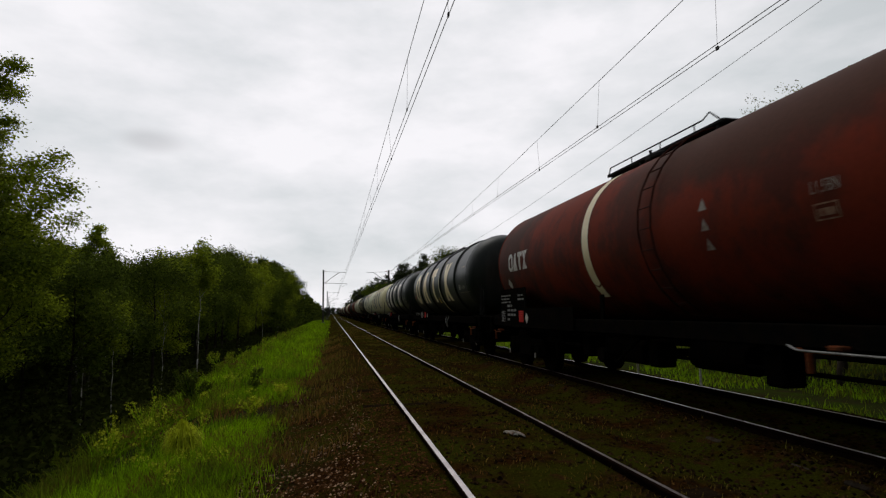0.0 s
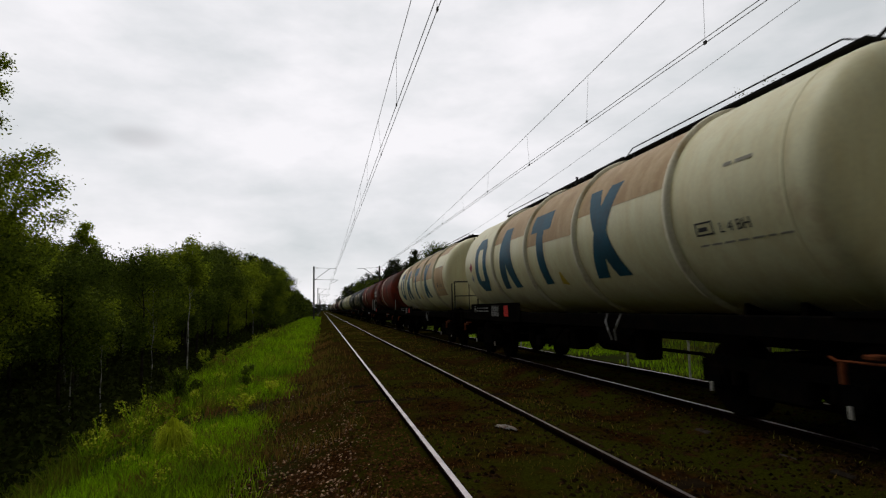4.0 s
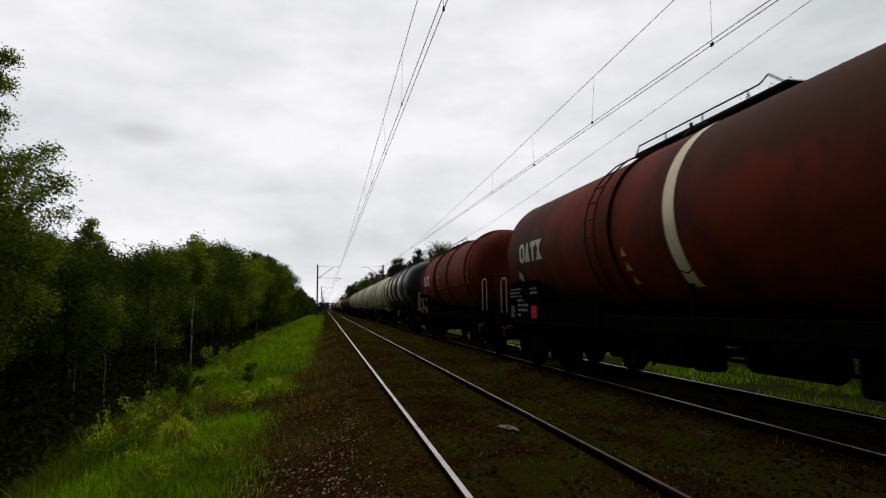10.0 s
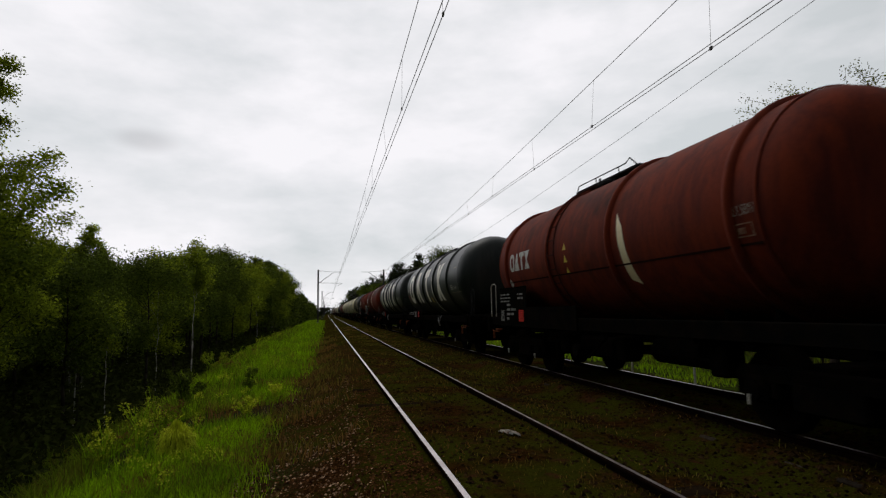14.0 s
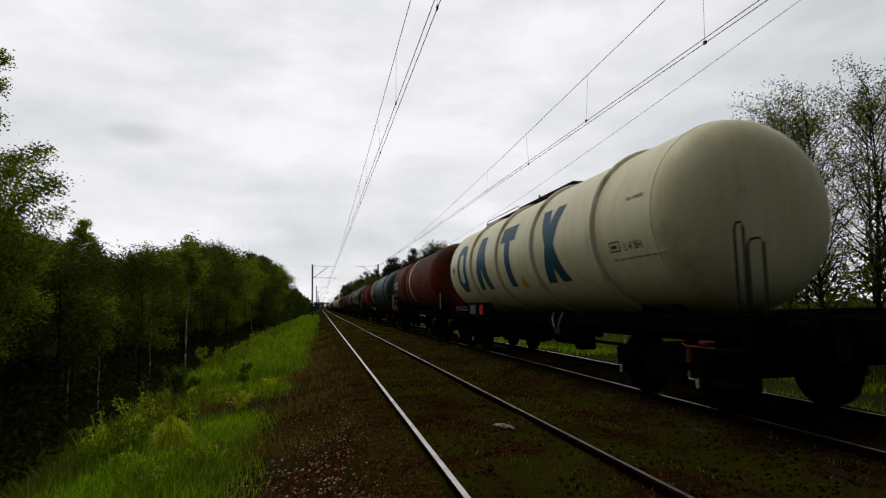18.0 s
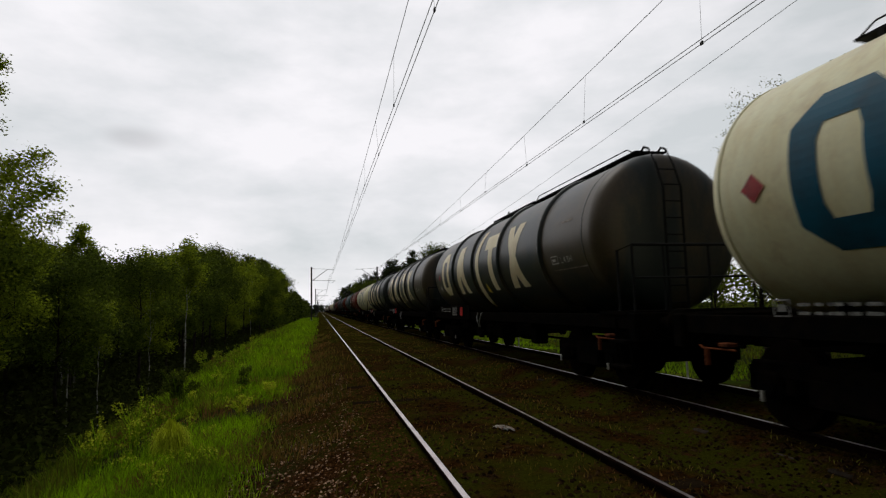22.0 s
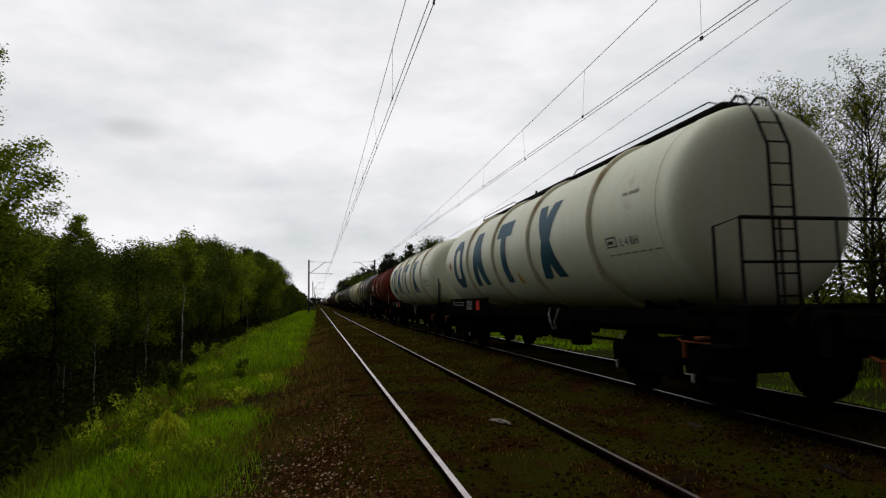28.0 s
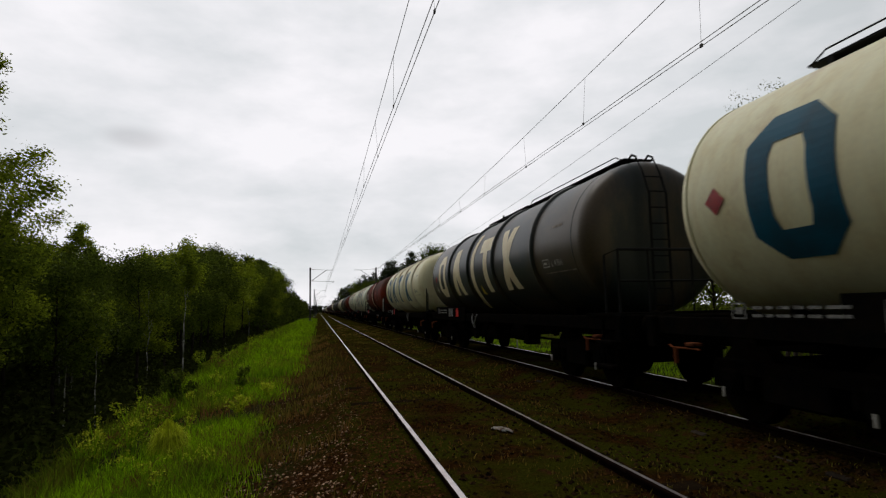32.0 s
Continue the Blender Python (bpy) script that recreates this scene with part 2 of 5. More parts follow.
def ground_material():
    """Weedy brown ballast in the middle, grass and leaf mould to both sides, with a ragged edge."""
    m = bpy.data.materials.new("embankment_soil")
    m.use_nodes = True
    nt = m.node_tree
    b = nt.nodes["Principled BSDF"]
    b.inputs["Roughness"].default_value, b.inputs["Specular IOR Level"].default_value = 0.95, 0.0
    tc = nt.nodes.new("ShaderNodeTexCoord")

    def cloud(scale, detail=6.0, rough=0.65):
        n = nt.nodes.new("ShaderNodeTexNoise")
        n.inputs["Scale"].default_value, n.inputs["Detail"].default_value, n.inputs["Roughness"].default_value = scale, detail, rough
        wire(nt, tc.outputs["Object"], n.inputs["Vector"])
        return n.outputs["Fac"]

    def span(v, a, c, lo=0.0, hi=1.0):
        r = nt.nodes.new("ShaderNodeMapRange")
        for k, x in (("From Min", a), ("From Max", c), ("To Min", lo), ("To Max", hi)):
            r.inputs[k].default_value = x
        wire(nt, v, r.inputs["Value"])
        return r.outputs[0]

    def blend(fac, c1, c2, kind="MIX"):
        x = nt.nodes.new("ShaderNodeMixRGB")
        x.blend_type = kind
        for v, s in ((fac, "Fac"), (c1, "Color1"), (c2, "Color2")):
            if isinstance(v, tuple):
                x.inputs[s].default_value = (*v, 1)
            elif isinstance(v, float):
                x.inputs[s].default_value = v
            else:
                wire(nt, v, x.inputs[s])
        return x.outputs[0]

    soil = blend(span(cloud(11), 0.40, 0.60), (0.012, 0.005, 0.0012), (0.038, 0.016, 0.004))
    soil = blend(span(cloud(0.9), 0.40, 0.56), soil, (0.030, 0.031, 0.003))
    soil = blend(span(cloud(2.6), 0.56, 0.66), soil, (0.040, 0.016, 0.007))
    turf = blend(span(cloud(1.1), 0.40, 0.62), (0.030, 0.050, 0.005), (0.030, 0.024, 0.010))
    turf = blend(span(cloud(0.25), 0.45, 0.65), turf, (0.018, 0.020, 0.008))
    sep = nt.nodes.new("ShaderNodeSeparateXYZ")
    wire(nt, tc.outputs["Object"], sep.inputs[0])
    edge = nt.nodes.new("ShaderNodeMath")
    edge.operation = "MULTIPLY_ADD"
    edge.inputs[1].default_value = 2.2
    wire(nt, cloud(0.8), edge.inputs[0])
    wire(nt, sep.outputs["X"], edge.inputs[2])
    left = span(edge.outputs[0], -0.15, 0.95)
    right = span(edge.outputs[0], 9.6, 11.0, 1.0, 0.0)
    both = nt.nodes.new("ShaderNodeMath")
    both.operation = "MULTIPLY"
    wire(nt, left, both.inputs[0])
    wire(nt, right, both.inputs[1])
    col = blend(both.outputs[0], turf, soil)
    col = blend(1.0, col, span(cloud(48, 3.0), 0.25, 0.75, 0.45, 1.55), "MULTIPLY")
    wire(nt, col, b.inputs["Base Color"])
    bp = nt.nodes.new("ShaderNodeBump")
    bp.inputs["Strength"].default_value, bp.inputs["Distance"].default_value = 1.0, 0.03
    wire(nt, cloud(24), bp.inputs["Height"])
    wire(nt, bp.outputs[0], b.inputs["Normal"])
    return m


M["ground"] = ground_material()
# tank paints: streaks run down the shell
ST = (3.0, 3.0, 0.5)
M["white"] = mat("white_tank_paint", (0.81, 0.83, 0.65), 0.42, second=(0.77, 0.75, 0.52), scale=1.3, stretch=ST, mixed=(0.45, 0.75), grain=0.05, grain_scale=20,
                 spec=0.25, third=(0.45, 0.34, 0.2), third_scale=0.9, third_range=(0.62, 0.82), bump=0.05, bump_scale=3)
M["cream"] = mat("yellowed_tank_paint", (0.83, 0.79, 0.51), 0.42, second=(0.73, 0.63, 0.34), scale=1.3, stretch=ST, mixed=(0.4, 0.75), grain=0.05, grain_scale=20,
                 spec=0.25, third=(0.5, 0.34, 0.16), third_scale=0.7, third_range=(0.58, 0.80), bump=0.05, bump_scale=3)
M["dark"] = mat("dark_slate_tank_paint", (0.010, 0.016, 0.014), 0.42, second=(0.022, 0.026, 0.023), scale=1.2, stretch=ST, grain=0.1, grain_scale=20,
                spec=0.34, third=(0.022, 0.019, 0.014), third_scale=0.8, third_range=(0.55, 0.75), bump=0.05, bump_scale=3)
M["brown_dark"] = mat("oil_stained_dark_paint", (0.018, 0.025, 0.024), 0.4, spec=0.45, second=(0.075, 0.054, 0.029), scale=0.5, stretch=(2, 0.5, 0.6), mixed=(0.46, 0.6), grain=0.12, grain_scale=20,
                      third=(0.05, 0.036, 0.024), third_scale=0.6, bump=0.05, bump_scale=3)
M["green"] = mat("dark_green_tank_paint", (0.014, 0.04, 0.036), 0.5, spec=0.15, second=(0.028, 0.05, 0.045), scale=1.2, stretch=ST, grain=0.1, grain_scale=20, bump=0.05, bump_scale=3)
M["red"] = mat("oxide_red_tank_paint", (0.172, 0.027, 0.012), 0.65, spec=0.04, second=(0.085, 0.023, 0.015), scale=1.1, stretch=(1.2, 1.2, 0.9), mixed=(0.45, 0.6), grain=0.1, grain_scale=20,
               third=(0.06, 0.022, 0.014), third_scale=0.35, third_range=(0.5, 0.64), bump=0.06, bump_scale=3, soot=(0.070, 0.027, 0.017))
M["red_clean"] = mat("plain_oxide_red_paint", (0.172, 0.030, 0.013), 0.65, spec=0.04, second=(0.10, 0.02, 0.013), scale=1.3, stretch=ST, grain=0.1, grain_scale=20,
                     third=(0.035, 0.014, 0.010), third_scale=0.6, third_range=(0.55, 0.72), bump=0.06, bump_scale=3)
M["rib_pale"] = mat("rust_streaked_pale_paint", (0.80, 0.75, 0.56), 0.55, second=(0.42, 0.30, 0.14), scale=1.6, stretch=(1.5, 1.5, 0.5), mixed=(0.50, 0.72), grain=0.1, grain_scale=20, spec=0.2)
M["rust_box"] = mat("dull_rusty_gear", (0.16, 0.045, 0.016), 0.9, second=(0.06, 0.022, 0.010), scale=9, grain=0.3, spec=0.05)
M["dim_mark"] = mat("worn_white_marking", (0.36, 0.33, 0.28), 0.7, second=(0.20, 0.13, 0.10), scale=9, spec=0.1)
M["tan_stain"] = mat("tan_oily_film", (0.46, 0.30, 0.145), 0.55, second=(0.58, 0.42, 0.23), scale=1.1, stretch=ST, mixed=(0.42, 0.66), grain=0.08, grain_scale=20, spec=0.2, third=(0.34, 0.19, 0.08), third_scale=0.8, third_range=(0.56, 0.72))
M["rust_rail"] = mat("red_brown_handrail", (0.06, 0.018, 0.012), 0.8, second=(0.03, 0.012, 0.01), scale=8, spec=0.05)
M["rust_print"] = mat("rusty_stencil_print", (0.32, 0.20, 0.13), 0.8, second=(0.2, 0.08, 0.05), scale=9, spec=0.05)
M["seam_dark"] = mat("grimy_seam", (0.03, 0.012, 0.009), 0.9, spec=0.02)
M["blue_fig"] = mat("blue_figure_paint", (0.006, 0.095, 0.155), 0.5, spec=0.2, second=(0.012, 0.066, 0.10), scale=2, grain=0.1)
M["cream_fig"] = mat("cream_figure_paint", (0.84, 0.73, 0.46), 0.45, second=(0.74, 0.60, 0.34), scale=2, grain=0.1)
M["pale_fig"] = mat("pale_figure_paint", (0.84, 0.81, 0.71), 0.45, second=(0.70, 0.66, 0.55), scale=2, grain=0.1)

# ---- mesh helpers ----


def part(name, bm, material, parent=None, label="", smooth=False):
    """One bmesh as one mesh object under its thing."""
    me = bpy.data.meshes.new(name)
    bm.to_mesh(me)
    bm.free()
    me.materials.append(M[material])
    if smooth:
        me.shade_smooth()
    ob = new(name, me)
    ob.parent = parent
    return tagged(ob, label)


STORE = {}


def shared(name, key, build, material, parent, m=None, label="", smooth=False):
    """Like part, but alike pieces share one mesh."""
    k = (key, material)
    if k not in STORE:
        bm = build()
        me = bpy.data.meshes.new(name)
        bm.to_mesh(me)
        bm.free()
        me.materials.append(M[material])
        if smooth:
            me.shade_smooth()
        STORE[k] = me
    ob = new(name, STORE[k])
    ob.parent = parent
    if m is not None:
        ob.matrix_basis = m
    return tagged(ob, label)


def box(bm, x0, x1, y0, y1, z0, z1, bevel=0.0, m=None):
    vs = bmesh.ops.create_cube(bm, size=1.0)["verts"]
    bmesh.ops.scale(bm, vec=(x1 - x0, y1 - y0, z1 - z0), verts=vs)
    bmesh.ops.translate(bm, vec=((x0 + x1) / 2, (y0 + y1) / 2, (z0 + z1) / 2), verts=vs)
    if m is not None:
        bmesh.ops.transform(bm, matrix=m, verts=vs)
    if bevel:
        es = list({e for v in vs for e in v.link_edges})
        bmesh.ops.bevel(bm, geom=es, offset=bevel, segments=1, affect="EDGES")
    return bm


def rod(bm, a, b, r, seg=8, r2=None):
    a, b = Vector(a), Vector(b)
    d = b - a
    rot = d.to_track_quat("Z", "Y").to_matrix().to_4x4()
    bmesh.ops.create_cone(bm, cap_ends=True, segments=seg, radius1=r, radius2=r if r2 is None else r2, depth=d.length,
                          matrix=Matrix.Translation((a + b) / 2) @ rot)
    return bm


def path_rod(bm, pts, r, seg=6):
    """A bent bar in one piece through the points."""
    pts = [Vector(p) for p in pts]
    rings = []
    for i, p in enumerate(pts):
        d = (pts[min(i + 1, len(pts) - 1)] - pts[max(i - 1, 0)]).normalized()
        u = d.cross(Vector((0.31, 0.52, 0.79)) if abs(d.z) > 0.9 else Vector((0, 0, 1))).normalized()
        w = d.cross(u)
        rings.append([bm.verts.new(p + (u * math.cos(6.28318 * k / seg) + w * math.sin(6.28318 * k / seg)) * r) for k in range(seg)])
    for a, b in zip(rings, rings[1:]):
        for k in range(seg):
            bm.faces.new((a[k], a[(k + 1) % seg], b[(k + 1) % seg], b[k]))
    bm.faces.new(rings[0][::-1])
    bm.faces.new(rings[-1])
    bmesh.ops.recalc_face_normals(bm, faces=bm.faces)
    return bm


def lathe(bm, prof, seg, axis="Y"):
    """Turn a profile of (along, radius) about the axis."""
    rings = []
    for al, r in prof:
        ring = []
        for i in range(seg):
            a = 2 * math.pi * i / seg
            u, w = r * math.cos(a), r * math.sin(a)
            co = (u, al, w) if axis == "Y" else ((al, u, w) if axis == "X" else (u, w, al))
            ring.append(bm.verts.new(co))
        rings.append(ring)
    for r0, r1 in zip(rings, rings[1:]):
        for i in range(seg):
            bm.faces.new((r0[i], r0[(i + 1) % seg], r1[(i + 1) % seg], r1[i]))
    bm.faces.new(rings[0])
    bm.faces.new(rings[-1][::-1])
    bmesh.ops.recalc_face_normals(bm, faces=bm.faces)
    return bm


def raw(name, verts, faces, material, parent=None, label="", smooth=False):
    me = bpy.data.meshes.new(name)
    me.from_pydata(verts.tolist() if isinstance(verts, np.ndarray) else verts, [], faces.tolist() if isinstance(faces, np.ndarray) else faces)
    me.materials.append(M[material])
    if smooth:
        me.shade_smooth()
    ob = new(name, me)
    ob.parent = parent
    return tagged(ob, label)

# ---- ground: one sheet with the embankment across it ----
T1, T2 = 1.78, 5.65            # centres of the two tracks
PROFILE = [(-400, -3.4), (-60, -3.3), (-16, -3.2), (-9.5, -3.1), (-6.4, -2.75), (-4.6, -1.85), (-3.6, -1.15), (-2.9, -0.72), (-2.3, -0.53), (-1.6, -0.47), (-0.5, -0.40), (0.1, -0.26), (0.38, -0.10), (0.98, -0.08),
           (2.58, -0.08), (3.15, -0.10), (3.5, -0.20), (3.9, -0.25), (4.28, -0.19), (4.48, -0.10), (4.85, -0.095), (6.45, -0.095), (7.05, -0.12), (7.5, -0.45), (8.2, -0.62), (12, -0.68), (19, -0.5), (40, -0.4), (400, -0.4)]
PX, PZ = [p[0] for p in PROFILE], [p[1] for p in PROFILE]


def ground_z(x, y):
    # the crest draws away from the track a little further on
    far = 0.9 * min(1.0, max(0.0, (y - 8.0) / 25.0))
    z = float(np.interp(x + far * min(1.0, max(0.0, (-x - 1.2) / 1.3)), PX, PZ))
    rough = 0.03 + 0.22 * min(1.0, max(0.0, (-x - 5.0) / 4.0)) + 0.10 * min(1.0, max(0.0, (x - 8.0) / 4.0))
    return z + rough * noise.noise(Vector((x * 0.35, y * 0.35, 3.1))) + 0.015 * noise.noise(Vector((x * 2.1, y * 2.1, 7.7)))


def build_ground():
    xs = sorted(set([p[0] for p in PROFILE] + [-200, -120, -80, -45, -35, -28, -22, -19] + [-14 + 0.7 * i for i in range(15)] + [-3.0 + 0.3 * i for i in range(40)] + [9, 10, 11, 13, 14.5, 16, 17.5, 22, 26, 32, 60, 100, 200]))
    ys = [-480, -300, -150, -80, -40, -20, -10, -5] + [-2 + 0.5 * i for i in range(60)] + [28 + 2 * i for i in range(30)] + [90 + 8 * i for i in range(20)] + [260, 300, 360, 440, 560, 800, 1200, 2000, 3500]
    verts = [(x, y, ground_z(x, y)) for y in ys for x in xs]
    n = len(xs)
    faces = [(j * n + i, j * n + i + 1, (j + 1) * n + i + 1, (j + 1) * n + i) for j in range(len(ys) - 1) for i in range(n - 1)]
    ob = raw("ground", verts, faces, "ground", smooth=True)
    return tagged(ob, "railway embankment with stained ballast, weeds and grassy slopes", "ground", kind="structure")


ground = build_ground()

# ---- the two tracks ----


def rail_profile(band):
    """Half section of a flat-bottomed rail, mirrored; the polished band on the head first."""
    half = [(band, 0.0), (0.034, -0.008), (0.034, -0.03), (0.012, -0.045), (0.010, -0.12), (0.07, -0.138), (0.07, -0.15)]
    return half + [(-x, z) for x, z in reversed(half)]


def build_track(name, xc, label, bands):
    base = tagged(new(name), label, "railway track", kind="structure")
    base.location = (xc, 0, 0)
    for side, band in zip((-0.753, 0.753), bands):
        prof = rail_profile(band)
        y0, y1 = -480.0, 1500.0
        n = len(prof)
        cuts = [y0, -20, 0, 20, 60, 150, 400, y1]
        vs = [(side + px, y, pz) for y in cuts for px, pz in prof]
        fs = [(k * n + i, k * n + (i + 1) % n, (k + 1) * n + (i + 1) % n, (k + 1) * n + i) for k in range(len(cuts) - 1) for i in range(n)]
        ob = raw("rail", vs, fs, "rail_rust", base, "polished steel rail with rusty web")
        ob.data.materials.append(M["rail_head"])
        for f in ob.data.polygons:
            if f.center.z > -0.002 or (f.center.z > -0.02 and abs(f.normal.x) > 0.9):
                f.material_index = 1 if f.center.z > -0.002 else 0
    return base


track_a = build_track("track_1", T1, "empty near track on old sleepers, rails polished", (0.024, 0.017))
track_b = build_track("track_2", T2, "second track under the passing train", (0.018, 0.018))

# ---- overhead line ----
SPAN = 95.0


def build_mast(x, y, side, label):
    """Lattice-free steel mast with a slanted cantilever; side +1 reaches to +x."""
    base = tagged(new("catenary_mast"), label, "mast", group="masts along the line")
    base.location = (x, y, ground_z(x, y) - 0.05)
    g = -base.location.z
    bm = bmesh.new()
    box(bm, -0.13, 0.13, -0.10, 0.10, 0, 8.55 + g, 0.01)
    part("post", bm, "mast", base)
    bm = bmesh.new()
    box(bm, -0.3, 0.3, -0.3, 0.3, -0.3, 0.35, 0.03)
    part("footing", bm, "concrete", base, "grey concrete footing")
    bm = bmesh.new()
    rod(bm, (side * 0.1, 0, 6.3 + g), (side * 2.6, 0, 8.15 + g), 0.045)
    rod(bm, (side * 2.6, 0, 8.15 + g), (side * 3.7, 0, 8.15 + g), 0.035)
    part("cantilever", bm, "steel", base)
    bm = bmesh.new()
    rod(bm, (side * 0.1, 0, 8.3 + g), (side * 2.6, 0, 8.17 + g), 0.02)
    part("tie_rod", bm, "steel", base)
    bm = bmesh.new()
    rod(bm, (side * 0.1, 0, 6.35 + g), (side * 3.9, 0, 6.25 + g), 0.03)
    rod(bm, (side * 3.9, 0, 6.25 + g), (side * 3.1, 0, 5.75 + g), 0.02)
    part("registration_arm", bm, "steel", base)
    for k, (px, pz) in enumerate(((0.3, 6.45), (0.3, 8.3))):
        bm = bmesh.new()
        for i in range(5):
            rod(bm, (side * (px + 0.07 * i), 0, pz + g - 0.0), (side * (px + 0.07 * i + 0.035), 0, pz + g), 0.06, 8, 0.035)
        part("insulator", bm, "rust_gear", base, "brown ribbed insulator")
    return base


MAST_L, MAST_R = T1 - 3.1, T2 + 3.9
for k in range(0, 9):
    build_mast(MAST_L, 96 + SPAN * (k - 0), 1, "slim dark steel catenary mast beside the near track")
    build_mast(MAST_R, 96 + SPAN * (k - 0), -1, "slim dark steel catenary mast beside the far track")


def line_of(name, pts, r, parent, label=""):
    bm = bmesh.new()
    path_rod(bm, pts, r, 5)
    return part(name, bm, "wire", parent, label)


def zigzag(y, near, far):
    """Sideways place of a contact wire, pulled over at every mast."""
    u = ((y - 1) % (2 * SPAN)) / SPAN
    return near + (far - near) * (u if u < 1 else 2 - u)


def build_catenary(label, zc, hang, near, far, gap):
    """Two contact wires and a sagging messenger with droppers that end on one contact wire and then the other."""
    base = tagged(new("overhead_line"), label, "overhead line", group="overhead lines")
    ys = [96 + SPAN * (k / 12 - 2) for k in range(12 * 10 + 1)]
    for dx in (-gap, gap):
        line_of("contact_wire", [(zigzag(y, near, far) + dx, y, zc) for y in ys], 0.0068, base)
    mid = (near + far) / 2
    line_of("messenger_wire", [(mid, y, zc + hang(y)) for y in ys], 0.0068, base)
    for k in range(36):
        y = 3.6 + 3.85 * k
        x = zigzag(y, near, far) + (gap if k % 2 else -gap)
        line_of("dropper", [(x, y, zc), (mid, y - 0.25, zc + hang(y))], 0.003, base)
        bm = bmesh.new()
        box(bm, x - 0.012, x + 0.012, y - 0.03, y + 0.03, zc - 0.02, zc + 0.035)
        part("clamp", bm, "mast", base)
    return base


def sag(y):
    return math.sin(math.pi * ((y - 1) % SPAN) / SPAN)


build_catenary("twin contact wires and messenger over the near track", 5.55, lambda y: 1.30 - 0.935 * sag(y), 1.57, 1.42, 0.04)
build_catenary("twin contact wires and messenger over the far track", 5.40, lambda y: max(0.10, 1.42 - 1.40 * sag(y)), 5.86, 5.62, 0.055)
feeder = tagged(new("feeder_line"), "single thin feeder wire along the masts", "overhead line")
line_of("feeder_wire", [(9.5, y, 7.92 - 1.95 * sag(y)) for y in [96 + SPAN * (k / 12 - 2) for k in range(12 * 10 + 1)]], 0.0065, feeder)

# ---- trees ----


def leaf_cloud(rng, centres, spread, count, size, flat=0.6):
    """Leaf diamonds scattered round clump centres."""
    c = centres[rng.integers(0, len(centres), count)]
    p = c + rng.normal(0, 1, (count, 3)) * spread * np.array([1, 1, 0.8])
    a = rng.normal(0, 1, (count, 3))
    a[:, 2] *= flat
    a /= np.linalg.norm(a, axis=1)[:, None]
    b = np.cross(a, rng.normal(0, 1, (count, 3)))
    b /= np.linalg.norm(b, axis=1)[:, None] + 1e-9
    s = size * rng.uniform(0.6, 1.4, count)[:, None]
    v = np.stack([p - a * s, p + b * s * 0.55, p + a * s, p - b * s * 0.55], 1).reshape(-1, 3)
    f = np.arange(count * 4).reshape(-1, 4)
    return v, f


def limb(bm, rng, start, way, length, r, depth, tips):
    """A branch that bends, tapers and forks."""
    p, d = Vector(start), Vector(way).normalized()
    steps = 3
    for i in range(steps):
        q = p + d * (length / steps)
        rod(bm, p, q, r * (1 - 0.22 * i), 5, r * (1 - 0.22 * (i + 1)))
        p = q
        d = (d + Vector(rng.normal(0, 0.16, 3)) + Vector((0, 0, 0.06))).normalized()
        if depth and i:
            side = d.cross(Vector(rng.normal(0, 1, 3))).normalized()
            limb(bm, rng, p, d * 0.7 + side * 0.7, length * 0.55, r * 0.45, depth - 1, tips)
        if not depth:
            tips.append(tuple(p))
    tips.append(tuple(p))


def tree_meshes(seed, height, spread, low, leaves, size, clump, trunk_r, limbs=16, narrow=1.0, cone=False):
    rng = np.random.default_rng(seed)
    bm = bmesh.new()
    tips = []
    p, r = Vector((0, 0, -0.3)), trunk_r
    n = 8
    for i in range(n):
        q = Vector((rng.normal(0, 0.06) * height / n, rng.normal(0, 0.06) * height / n, height * 0.94 / n)) + p
        rod(bm, p, q, r, 7, trunk_r * (1 - (i + 1) / n * 0.9))
        for k in range(limbs // n + 1):
            u = (i + rng.random()) / n
            if u > low:
                a = rng.uniform(0, 2 * math.pi)
                reach = spread * (math.sin(math.pi * min(1, (u - low) / (1 - low) * 0.85 + 0.12)) ** 0.7) * rng.uniform(0.6, 1.15)
                if cone:
                    reach = spread * (1.04 - u) * rng.uniform(0.8, 1.1)
                limb(bm, rng, p.lerp(q, rng.random()), (math.cos(a), math.sin(a), 0.55 * narrow + 0.5 * u), reach, r * 0.34 + 0.008, 1, tips)
        p, r = q, trunk_r * (1 - (i + 1) / n * 0.9)
    tips.append(tuple(p))
    v, f = leaf_cloud(rng, np.array(tips), clump, leaves, size)
    return bm, v, f


TREES = {}


def tree(kind, x, y, label, scale=1.0, turn=0.0, z=None, lean=0.0):
    spec = KINDS[kind]
    root = tagged(new("tree"), label, "tree", group=spec["group"])
    if kind not in TREES:
        bm, v, f = tree_meshes(*spec["shape"], **spec.get("more", {}))
        t = part("trunk", bm, spec["bark"], root, smooth=True)
        c = raw("crown", v, f, spec["leaf"], root)
        TREES[kind] = (t.data, c.data)
    else:
        for nm, me in zip(("trunk", "crown"), TREES[kind]):
            o = new(nm, me)
            o.parent = root
    root.matrix_basis = pose(x, y, ground_z(x, y) if z is None else z, lean, 0, turn) @ Matrix.Diagonal((scale, scale, scale, 1))
    return root


